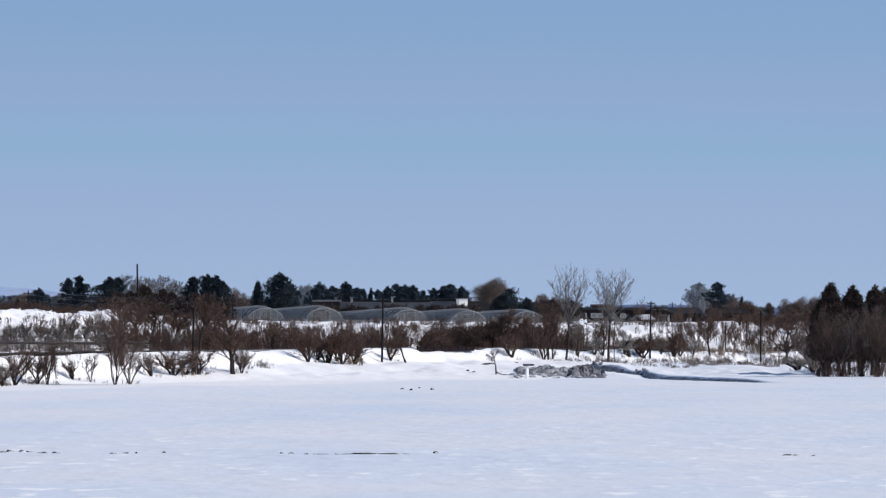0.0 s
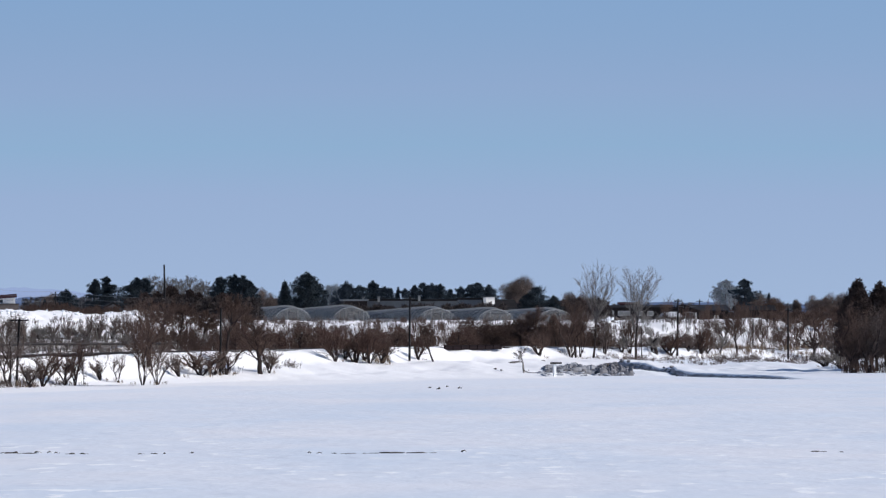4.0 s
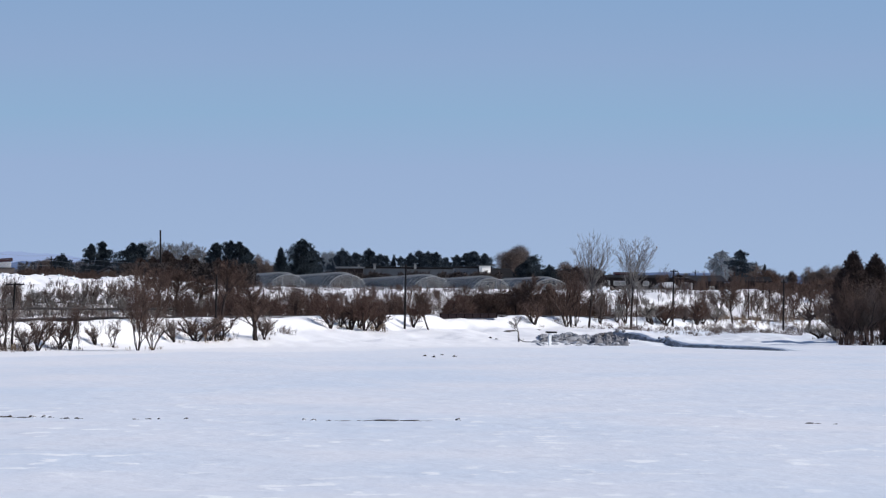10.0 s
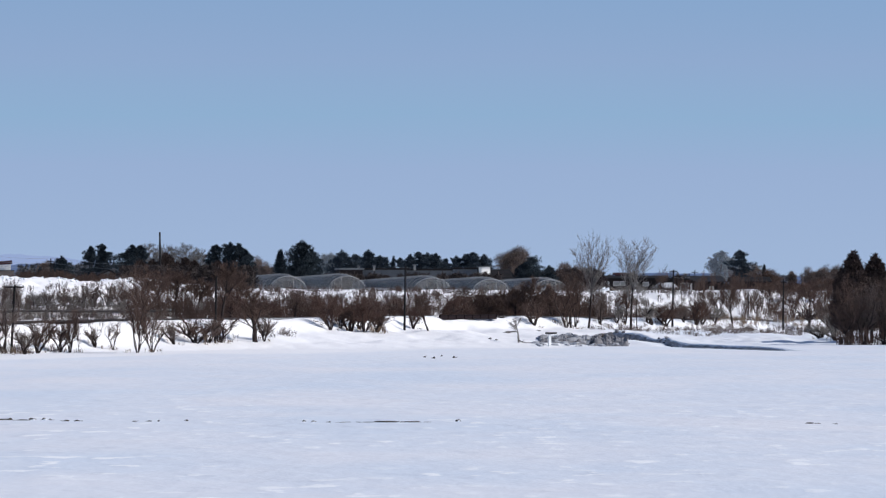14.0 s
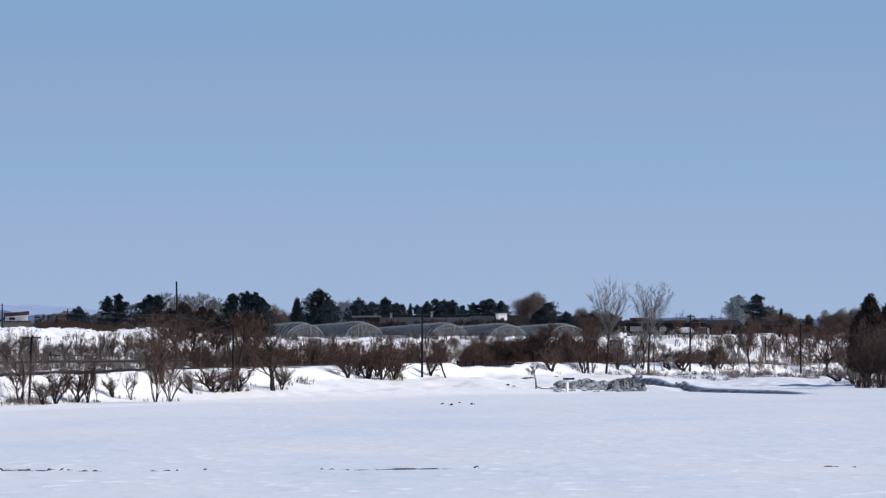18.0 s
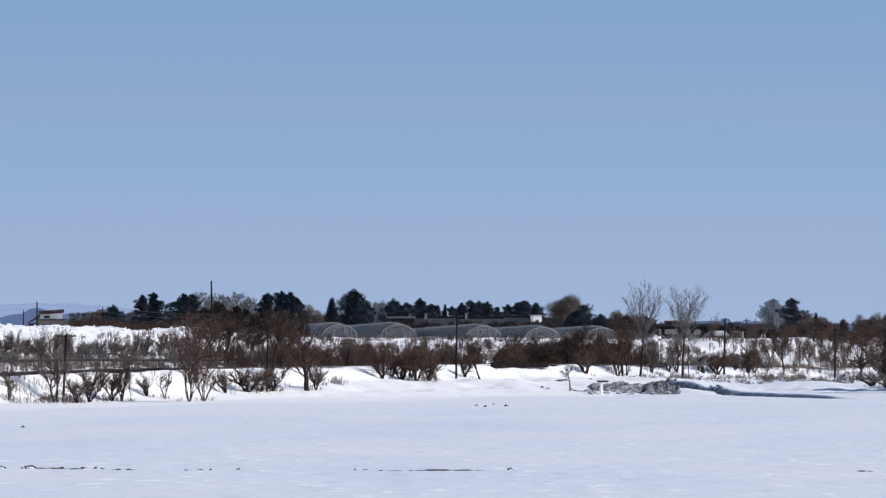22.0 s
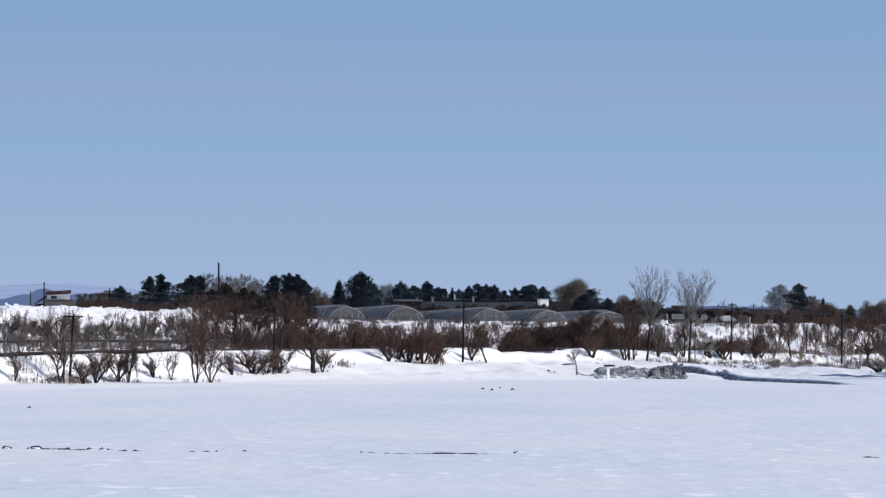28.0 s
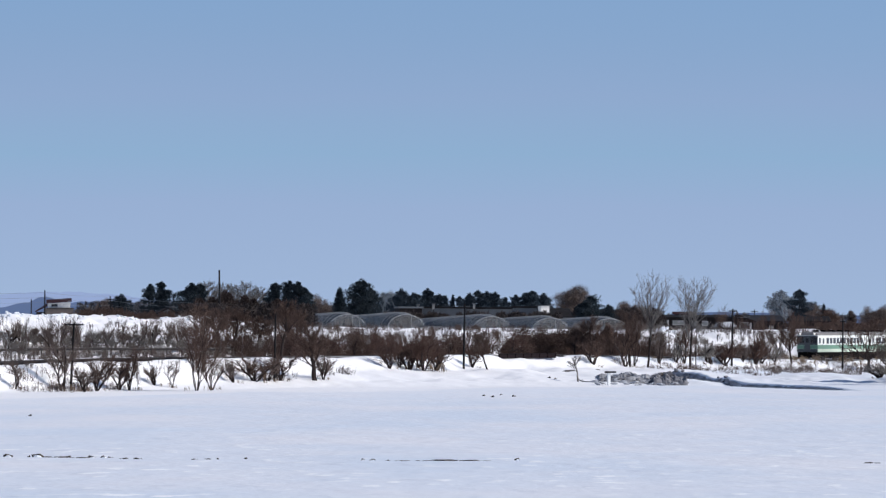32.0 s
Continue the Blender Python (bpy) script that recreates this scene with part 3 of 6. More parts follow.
def limb_tree(x, y, h, w, seed, twigs, limbs, bark, label, name="tall_tree", base=0.42, points=260, lean=0.0, rmin=0.013, fine=1500, flat=0.0, group=""):
    """A leafless tree whose limbs branch out to fill an egg-shaped crown."""
    nr = np.random.RandomState(seed)
    root = thing(name, x, y, gz(x, y) - 0.05, 0, label, "tree", group)
    zb = base * h
    pts = [(lean * h * t * base + 0.04 * math.sin(7 * t + seed), 0.0, zb * t) for t in (0, 0.25, 0.5, 0.75, 1)]
    up, far, count = [-1, 0, 1, 2, 3], [0.0, 0.0, 0.0, 0.0, 0.1 * h], [0] * 5
    for k in (1, 2, 3, 4):      # the leader goes on into the crown
        pts.append((pts[4][0] + nr.normal(0, 0.012) * h, nr.normal(0, 0.012) * h, zb + (h - zb) * 0.19 * k))
        up.append(3 + k)
        far.append(far[4] + 0.05 * h * k)
        count.append(0)
    q = nr.normal(0, 1, (points, 3))
    q = q / np.linalg.norm(q, axis=1)[:, None] * nr.uniform(0.05, 1, (points, 1)) ** 0.4
    ends = np.stack([q[:, 0] * w * 0.5 * (1 + 0.12 * np.sin(4 * q[:, 2] + seed)) + pts[4][0], q[:, 1] * w * 0.5, zb + (h - zb) * (0.5 + 0.5 * q[:, 2]) + flat * np.abs(q[:, 0]) * -0.1 * h], 1)
    ends = ends[np.argsort(np.linalg.norm((ends - np.array(pts[4])) * [1, 1, 0.6], axis=1))]
    for e in ends:
        have = np.array(pts[2:])
        gap = np.linalg.norm((have - e) * [1.25, 1.25, 0.7], axis=1)
        under = np.clip(have[:, 2] - e[2] + 0.3 * gap, 0, None)
        i = int(np.argmin(gap + 0.45 * np.array(far[2:]) + 1.2 * under)) + 2
        a = np.array(pts[i])
        ln = float(np.linalg.norm(e - a))
        m = (a + e) / 2 + nr.normal(0, 0.06, 3) * ln + np.array([0, 0, -0.08 * ln])
        pts += [tuple(m), tuple(e)]
        up += [i, len(pts) - 2]
        far += [far[i] + ln / 2, far[i] + ln]
        count += [0, 1]
    for i in range(len(pts) - 1, 0, -1):
        count[up[i]] += count[i]
    rad = [rmin * max(1, c) ** 0.38 for c in count]
    tr, li, tw = Tubes(), Tubes(), Tubes()
    tr.tube(pts[:5], [rad[0] * k for k in (1.35, 1.1, 1.0, 0.95, 0.9)], 7)
    for i in range(5, len(pts)):
        p = up[i]
        r = rad[i]
        (li if count[i] > 5 else tw).tube([pts[p], pts[i]], [min(rad[p], r * 1.2), r], 5 if count[i] > 5 else 3)
    fine_twigs(tw, seed, fine, 0.045 * h + 0.1, rmin * 1.3)
    mesh_part("trunk", tr.v, tr.f, bark, root)
    mesh_part("limb_frame", li.v, li.f, limbs, root)
    mesh_part("crown", tw.v, tw.f, twigs, root)
    return root


def fan_tree(x, y, h, w, seed, twigs, limbs, bark, label, base=0.5, leaders=6, lean=0.0, fine=1500, name="tall_tree"):
    """A leafless tree whose trunk parts into a fan of steep leaders with fine side twigs."""
    rng = random.Random(seed)
    root = thing(name, x, y, gz(x, y) - 0.05, 0, label, "tree")
    tr, li, tw = Tubes(), Tubes(), Tubes()
    zb = base * h
    stem = [(lean * h * t * base + 0.05 * math.sin(6 * t + seed), 0, zb * t) for t in (0, 0.3, 0.6, 0.85, 1.0)]
    tr.tube(stem, [0.017 * h, 0.0125 * h, 0.011 * h, 0.010 * h, 0.007 * h], 7)
    for i in range(leaders):
        an = math.pi * (i % 2) + rng.uniform(-1.1, 1.1)
        tl = 0.04 + 0.62 * (i / max(1, leaders - 1)) ** 1.2 * rng.uniform(0.8, 1.1)
        p = stem[4 if i < 2 else rng.choice((2, 3, 3, 4))]
        grow([li, tw, tw, tw], rng, p, norm((math.cos(an) * tl + lean * 0.5, math.sin(an) * tl, 1)), (h - p[2]) * (1.0 - 0.22 * tl), 0.0056 * h, 0, (11, 6, 3), 0.17, 0.05, 0.34, 0.011, 0.95, 0.18)
    for i in range(4):
        p = stem[rng.choice((2, 3, 3))]
        an = math.pi * (i % 2) + rng.uniform(-0.6, 0.6)
        grow([tw], rng, p, norm((math.cos(an), math.sin(an), 0.45)), 0.2 * h, 0.003 * h, 0, (7, 4), 0.2, 0.04, 0.45, 0.012, 0.8, 0.2)
    fit_size([tr, li, tw], h, w)
    fine_twigs(tw, seed, fine, 0.04 * h, 0.014)
    mesh_part("trunk", tr.v, tr.f, bark, root)
    mesh_part("limb_frame", li.v, li.f, limbs, root)
    mesh_part("crown", tw.v, tw.f, twigs, root)
    return root


# ---- ground ----
def spaced(*spans):
    out = []
    for a, b, st in spans:
        out += list(np.arange(a, b, st))
    return np.array(out)


gx = spaced((-6000, -600, 300), (-600, -200, 40), (-200, -76, 4), (-76, 12, 0.42), (12, 39, 0.16), (39, 64, 0.42), (64, 200, 4), (200, 600, 40), (600, 6001, 300))
gy = spaced((-800, 0, 100), (0, 280, 10), (280, 660, 2.5), (660, 1010, 0.85), (1010, 1300, 4), (1300, 1400, 5), (1400, 3000, 40), (3000, 6001, 250))
GX, GY = np.meshgrid(gx, gy)
GZ = ground(GX, GY)
nx, ny = len(gx), len(gy)
idx = np.arange(nx * ny).reshape(ny, nx)
quads = np.stack([idx[:-1, :-1], idx[:-1, 1:], idx[1:, 1:], idx[1:, :-1]], -1).reshape(-1, 4)
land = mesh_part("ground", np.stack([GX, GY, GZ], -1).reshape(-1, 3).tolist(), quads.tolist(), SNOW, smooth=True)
tagged(land, "snow-covered field, bank and terrace of wind-packed snow", "snow field", kind="structure")

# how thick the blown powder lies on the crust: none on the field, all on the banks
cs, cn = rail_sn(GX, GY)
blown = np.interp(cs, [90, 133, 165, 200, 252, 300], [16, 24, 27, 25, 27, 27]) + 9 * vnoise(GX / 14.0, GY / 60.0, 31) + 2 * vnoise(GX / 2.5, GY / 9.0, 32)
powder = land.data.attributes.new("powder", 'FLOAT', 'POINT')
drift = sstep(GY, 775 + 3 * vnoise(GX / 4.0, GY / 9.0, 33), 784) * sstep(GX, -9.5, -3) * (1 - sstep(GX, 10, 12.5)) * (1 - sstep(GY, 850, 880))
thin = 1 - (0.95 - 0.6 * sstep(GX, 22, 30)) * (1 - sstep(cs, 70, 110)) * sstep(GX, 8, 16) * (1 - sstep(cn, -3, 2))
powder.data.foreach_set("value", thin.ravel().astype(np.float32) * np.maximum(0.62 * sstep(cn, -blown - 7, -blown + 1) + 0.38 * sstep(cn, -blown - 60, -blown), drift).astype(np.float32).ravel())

# ---- railway ----
S0, S1 = -620.0, 330.0


def along_line(name, n0, n1, z0, z1, material, parent=None, step=10.0, label="", s0=S0, s1=S1):
    """A long bar that follows the line and its gradient."""
    v, f = [], []
    ss = np.arange(s0, s1 + 0.1, step)
    for s in ss:
        rz = float(rail_z(s))
        for n, z in ((n0, z0), (n1, z0), (n1, z1), (n0, z1)):
            v.append((*rail_xy(s, n), rz + z))
    for i in range(len(ss) - 1):
        a = i * 4
        for j in range(4):
            f.append((a + j, a + (j + 1) % 4, a + 4 + (j + 1) % 4, a + 4 + j))
    k = len(v)
    f += [(3, 2, 1, 0), (k - 4, k - 3, k - 2, k - 1)]
    return mesh_part(name, v, f, material, parent, label)


bed = along_line("railway_bed", -2.3, 2.0, -0.7, -0.14, BALLAST)
tagged(bed, "dark stone ballast of a single railway line, half buried in snow", "railway", kind="structure")
for n in (-0.57, 0.50):
    along_line("rail", n, n + 0.07, -0.15, 0.0, RAIL, bed)
along_line("bed_snow", -1.7, 1.7, -0.165, -0.13, DRIFT, bed, label="thin packed snow between the rails", s1=180.0)


def girder_bridge(s0, s1):
    x, y = rail_xy((s0 + s1) / 2, -2.75)
    root = thing("girder_bridge", x, y, float(rail_z((s0 + s1) / 2)), math.degrees(math.atan2(RAIL_T[1], RAIL_T[0])), "dark rusty steel plate girder of a small railway bridge", "bridge")
    ln = (s1 - s0) / 2
    part("web", boxed(-ln, ln, -0.03, 0.03, -0.48, 0.02), GIRDER, root)
    part("top_flange", boxed(-ln, ln, -0.16, 0.16, 0.02, 0.06), GIRDER, root)
    part("bottom_flange", boxed(-ln, ln, -0.16, 0.16, -0.53, -0.48), GIRDER, root)
    k = int(2 * ln / 2.6)
    for i in range(k + 1):
        xx = -ln + 0.05 + (2 * ln - 0.1) * i / k
        part("stiffener", boxed(xx - 0.03, xx + 0.03, 0.032, 0.10, -0.475, 0.015), GIRDER, root)


girder_bridge(GIRDER_S0, GIRDER_S1)


# ---- poles ----
def pole(x, y, h, lean, label, arms=(), r=0.14, name="utility_pole", z=None, group="poles along the line"):
    root = thing(name, x, y, (gz(x, y) if z is None else z) - 0.15, 0, label, "pole", group)
    t = Tubes()
    t.tube([(0, 0, 0), (lean * 0.5, 0, h / 2), (lean, 0, h + 0.15)], [r, r * 0.85, r * 0.7], 10)
    mesh_part("shaft", t.v, t.f, POLE, root, smooth=False)
    for z_, half in arms:
        xx = lean * z_ / h
        part("crossarm", boxed(xx - half, xx + half, -0.16, -0.05, z_ - 0.07, z_ + 0.07, 0.015), POLE, root)
        for e in (-0.9, -0.45, 0.45, 0.9):
            tb = Tubes()
            tb.tube([(xx + e * half, -0.1, z_ + 0.06), (xx + e * half, -0.1, z_ + 0.13), (xx + e * half, -0.1, z_ + 0.2)], [0.05, 0.06, 0.035], 6)
            mesh_part("insulator", tb.v, tb.f, WALL_GREY, root)
    return root


LINE_POLE = "weathered dark wooden telegraph pole standing in snow by the railway"
for x, y, h, lean, arms in (
        (-45.44, 724.50, 6.84, 0.35, ((0.985, 0.95),)),
        (-26.68, 772.00, 7.11, 0.12, ()),
        (-6.98, 829.00, 7.37, 0.1, ((0.97, 0.55),)),
        (26.24, 919.00, 7.24, 0.15, ((0.98, 0.5),)),
        (42.09, 960.00, 6.74, 0.05, ((0.97, 0.4),))):
    pole(x, y, h, lean, LINE_POLE, [(h * a, b) for a, b in arms])
for x, y, h in ((-0.29, 920.50, 3.23), (43.00, 1026.50, 4.00), (39.67, 1017.00, 3.65)):
    pole(x, y, h, 0.05, "short thin dark wooden post behind the railway", (), 0.11, "wooden_post")


def wire(name, pts, r, label, sag=0.6):
    """One span of cable after another, hanging a little."""
    t = Tubes()
    chain = []
    for a, b in zip(pts, pts[1:]):
        for i in range(9):
            f = i / 8
            chain.append(tuple(a[k] * (1 - f) + b[k] * f - (sag * 4 * f * (1 - f) if k == 2 else 0) for k in range(3)))
    t.tube(chain, [r] * len(chain), 4)
    return tagged(mesh_part(name, t.v, t.f, WIRE), label, "cable")

# ---- trees and shrubs in front of the line ----
BUSH = "leafless brown bush with many thin stems rising out of the snow"
YOUNG = "leafless young tree with dark stems on the snow bank"
SLOPE = "thin leafless shrub on the snowy slope beyond the railway"
near = "bushes on the snow bank"
feet = []
# x, y, height, breadth, stems, twigs, label
for i, (x, y, h, w, stems, tw, label) in enumerate((
        (-50.24, 714.00, 2.67, 1.45, 2, GREY_TWIG, BUSH),
        (-46.11, 722.50, 7.10, 4.62, 5, GREY_TWIG, YOUNG),
        (-36.32, 746.00, 2.79, 1.40, 2, GREY_TWIG, "small crooked sapling with two thin stems in the snow"),
        (-38.15, 745.50, 1.98, 1.74, 3, GREY_TWIG, BUSH),
        (-30.72, 763.00, 2.38, 2.62, 5, GREY_TWIG, BUSH),
        (-43.63, 717.00, 2.57, 2.24, 5, GREY_TWIG, BUSH),
        (-27.29, 770.50, 2.40, 2.40, 4, GREY_TWIG, BUSH),
        (-42.96, 727.50, 3.75, 3.29, 8, TWIG, BUSH),
        (-41.06, 733.00, 3.09, 2.29, 5, TWIG, BUSH),
        (-40.08, 734.00, 4.81, 2.98, 7, TWIG, BUSH),
        (-39.25, 734.50, 3.78, 0.80, 2, TWIG, "thin leafless sapling with a dark stem in the snow"),
        (-33.14, 732.50, 8.70, 4.90, 8, TWIG, YOUNG),
        (-31.92, 738.50, 3.57, 2.88, 4, GREY_TWIG, BUSH),
        (-28.64, 768.00, 3.00, 4.43, 8, TWIG, BUSH),
        (-26.19, 773.50, 3.50, 3.62, 6, TWIG, BUSH),
        (-21.72, 782.00, 3.05, 2.20, 7, GREY_TWIG, BUSH),
        (-15.06, 807.50, 3.78, 3.65, 7, RED_TWIG, BUSH),
        (-12.95, 813.50, 4.44, 4.44, 9, RED_TWIG, BUSH),
        (-11.28, 812.00, 4.18, 3.80, 8, RED_TWIG, BUSH),
        (-9.92, 815.50, 3.18, 2.93, 8, TWIG, BUSH),
        (-5.97, 831.50, 2.98, 2.21, 6, RED_TWIG, BUSH),
        (8.23, 872.00, 3.40, 2.99, 5, TWIG, BUSH),
        (12.26, 882.50, 5.51, 3.86, 6, TWIG, YOUNG),
        (13.40, 885.50, 7.18, 3.45, 5, TWIG, YOUNG),
        (12.82, 883.50, 7.72, 3.72, 6, TWIG, YOUNG),
        (16.66, 897.00, 3.92, 2.80, 5, GREY_TWIG, BUSH),
        (19.92, 905.50, 4.94, 2.83, 4, TWIG, YOUNG),
        (23.38, 913.50, 2.85, 3.56, 4, PALE_TWIG, BUSH),
        (25.33, 917.00, 3.29, 3.72, 7, RED_TWIG, BUSH),
        (29.63, 931.00, 4.07, 3.34, 9, RED_TWIG, BUSH),
        (30.60, 934.00, 3.64, 2.77, 6, GREY_TWIG, BUSH),
        (18.89, 903.50, 2.68, 2.40, 4, PALE_TWIG, BUSH),
        (27.93, 927.50, 2.17, 2.17, 4, GREY_TWIG, BUSH),
        (32.41, 940.00, 2.35, 2.49, 3, PALE_TWIG, BUSH),
        (-55.06, 775.50, 2.30, 2.06, 5, GREY_TWIG, SLOPE),
        (-54.11, 777.50, 2.79, 1.82, 4, PALE_TWIG, SLOPE),
        (-52.99, 782.50, 1.83, 1.47, 4, GREY_TWIG, SLOPE),
        (-51.47, 783.50, 3.30, 2.20, 6, GREY_TWIG, SLOPE),
        (-50.53, 788.00, 3.20, 2.09, 6, GREY_TWIG, SLOPE),
        (-49.68, 792.00, 3.09, 1.98, 5, GREY_TWIG, SLOPE),
        (-48.78, 793.50, 2.35, 1.86, 5, GREY_TWIG, SLOPE),
        (-47.44, 796.00, 1.74, 1.49, 4, PALE_TWIG, SLOPE),
        (-46.17, 797.50, 1.87, 1.62, 4, GREY_TWIG, SLOPE),
        (-44.53, 804.00, 1.88, 1.88, 4, GREY_TWIG, SLOPE),
        (-42.92, 809.00, 2.52, 1.89, 5, GREY_TWIG, SLOPE),
        (-41.48, 810.50, 2.91, 2.15, 5, GREY_TWIG, SLOPE),
        (-40.29, 814.50, 2.80, 2.16, 6, GREY_TWIG, SLOPE),
        (-39.10, 819.00, 3.07, 2.17, 5, GREY_TWIG, SLOPE),
        (41.08, 1024.50, 4.00, 3.20, 4, GREY_TWIG, BUSH),
        (44.33, 1037.00, 3.56, 3.24, 5, GREY_TWIG, BUSH),
        (35.46, 1014.50, 3.64, 3.17, 5, GREY_TWIG, BUSH),
        (-14.06, 812.00, 3.67, 3.17, 8, TWIG, BUSH),
        (-11.98, 817.00, 4.21, 3.82, 9, TWIG, BUSH),
        (22.60, 950.00, 3.10, 3.60, 7, TWIG, BUSH),
        (25.40, 962.00, 3.40, 4.20, 8, GREY_TWIG, BUSH),
        (28.60, 966.00, 3.60, 4.20, 9, TWIG, BUSH),
        (19.80, 944.00, 2.70, 3.60, 7, GREY_TWIG, BUSH),
        (42.77, 873.00, 1.91, 3.81, 7, PALE_TWIG, BUSH),
        (43.90, 860.50, 2.15, 3.36, 7, PALE_TWIG, BUSH))):
    shrub(x, y, h * (1.1 if y < 800 else 1.0), w * (1.15 if y < 800 else 1.0), 100 + i, tw, BARK, label, stems, (10, 7) if h < 8 else (12, 9), group=near, fine=750 if h < 8 else 1900)
    feet += [(x + math.cos(k * 2.4) * w * 0.3, y + math.sin(k * 2.4) * w * 0.5, 0.35 + 0.1 * (k % 3)) for k in range(2)]
# trees with one trunk
for i, (x, y, h, w, lean, label) in enumerate((
        (-22.62, 779.50, 6.45, 5.11, -0.02, "leafless small tree with a dense brown crown on the snow bank"),
        (-4.25, 824.50, 4.37, 2.96, -0.35, "small leafless tree leaning over the snow"),
        (34.82, 945.50, 5.31, 3.39, -0.08, "stout leafless tree with a dark forked trunk in the snow"),
        )):
    bare_tree(x, y, h, w, 300 + i, TWIG, BARK, label, (13, 10, 8), 0.024, 0.28, "small_tree", lean=lean, rmin=0.015)
x, y, h, w = 5.94, 810.50, 2.91, 2.15
bare_tree(x, y, h, w, 330, PALE_TWIG, PALE_TWIG, "small pale sapling with a thin forked crown in the snow", (6, 5, 4), 0.02, 0.5, "sapling", fine=120)
# the tall pair of bare trees
for x, y, h, w, seed, lean, fine, base, k in ((15.10, 887.50, 12.05, 5.0, 351, 0.09, 1300, 0.46, 12), (20.60, 903.50, 11.80, 5.6, 360, 0.04, 1300, 0.48, 12), (21.35, 905.00, 6.4, 1.6, 353, 0.02, 150, 0.72, 3)):
    fan_tree(x, y, h, w, seed, PALE_TWIG, ASH_TWIG, BARK, "tall leafless tree with a fine fan-shaped crown, standing in snow", base, k, lean, fine)
x, y, h, w = 45.63, 963.50, 6.92, 9.32
limb_tree(x, y, h, w, 355, TWIG, BARK, BARK, "wide leafless tree with dark spreading limbs beside the railway", "small_tree", 0.22, 380, 0.1, 0.020, 2800, 0.35)
# big brown crowns among the bank's bushes
for i, (x, y, h, w, k) in enumerate(((-33.86, 761.50, 7.01, 4.75, 0), (-33.39, 829.50, 4.92, 3.88, 1), (-26.49, 786.00, 6.50, 4.42, 2), (-34.91, 822.50, 5.39, 3.85, 3), (-31.03, 839.00, 3.80, 3.53, 4), (-26.43, 847.00, 4.89, 3.57, 6))):
    bare_tree(x, y, h, w, 370 + i, TWIG, BARK, "leafless tree with a thick brown crown by the railway", (14, 10, 8), 0.022, 0.34, "brown_tree", spread=0.7, rmin=0.013, fine=1600)
# brown trees beyond the line, before the far wood
for i, (x, y, h, w) in enumerate(((46.39, 1060.00, 3.08, 3.64), (48.85, 1065.00, 2.89, 4.15), (51.11, 1060.00, 4.28, 4.30), (53.93, 1070.00, 4.10, 4.17), (55.24, 1060.00, 5.75, 3.80), (44.11, 1075.00, 1.67, 3.35))):
    bare_tree(x, y, h, w, 385 + i, TWIG, BARK, "leafless brown tree on the bank beyond the railway", (16, 11, 8), 0.018, 0.2, "brown_tree", rmin=0.013, fine=2000)
for i, (x, y, h, w) in enumerate(((8.40, 890.00, 5.06, 3.19), (6.11, 890.00, 3.71, 3.06), (10.67, 900.00, 4.13, 3.51))):
    bare_tree(x, y, h, w, 395 + i, TWIG, BARK, "leafless bushy tree with a dense dark crown beyond the railway", (16, 11, 8), 0.018, 0.15, "brown_tree", rmin=0.014, fine=1300)
# rounded crowns of the brush before the greenhouses
rng = random.Random(451)
for i in range(26):
    s = (46.0 + 3.6 * i if i < 12 else 91.0 + 5.6 * (i - 12)) + rng.uniform(-1.2, 1.2)
    x, y = rail_xy(s, rng.uniform(5.0, 9.5))
    dome_tree(x, y, rng.uniform(3.2, 4.2) + (0.5 if i < 12 else 0.0), rng.uniform(4.0, 6.0), 450 + i, DENSE_TWIG if i < 12 else (TWIG, RED_TWIG)[i % 2], BARK, "low leafless thicket with a rounded dense brown crown behind the railway", "brown_thicket", 46 if i < 12 else 34, 76 if i < 12 else 58, "brown thickets behind the line")
# dark grove at the field's edge
for i, (x, y, h, w, form) in enumerate((
        (44.93, 842.00, 10.90, 5.12, "egg"), (47.37, 844.50, 10.54, 5.01, "egg"), (50.07, 845.50, 10.55, 5.28, "egg"), (52.36, 849.50, 10.34, 4.37, "egg"), (54.61, 851.50, 10.63, 4.65, "egg"), (49.77, 864.50, 8.77, 4.72, "egg"))):
    conifer(x, y, h, w, 400 + i, RUST_NEEDLE, "dark brownish winter evergreen at the edge of the snow field", form, name="evergreen", dense=1.3, bare=0.2)
for i, (x, y, h, w) in enumerate(((43.53, 823.00, 8.22, 5.78), (45.33, 823.00, 7.96, 5.39), (47.46, 822.00, 8.59, 5.39), (49.35, 821.50, 8.59, 5.38), (51.27, 821.50, 8.33, 5.38), (44.25, 870.00, 5.84, 4.07))):
    shrub(x, y, h, w, 420 + i, (TWIG, GREY_TWIG)[i % 2], BARK, "large leafless thicket of dark stems at the field's edge", 9, (10, 8), "thicket", rmin=0.012, tilt=0.45, fine=2200, first=0.2, group="thickets under the evergreens")


def scrub(name, spots, seed, material, label, rmin=0.013, foot=0.022, kids=(5, 4)):
    """A tangle of low brush that nobody could count, in one mesh."""
    rng = random.Random(seed)
    t = Tubes()
    for x, y, h in spots:
        z = gz(x, y) - 0.05
        for _ in range(rng.randint(4, 6)):
            an, tl = rng.uniform(0, 6.28), rng.uniform(0.1, 0.6)
            grow([t], rng, (x + rng.uniform(-.3, .3), y + rng.uniform(-.3, .3), z), norm((math.cos(an) * tl, math.sin(an) * tl, 1)), h * rng.uniform(0.6, 1.05), foot, 0, kids, 0.16, 0.16, 0.5, rmin, 0.6, 0.25)
    fine_twigs(t, seed, 22 * len(spots), 0.35, 0.014)
    return tagged(mesh_part(name, t.v, t.f, material), label, "brush", kind="stuff")


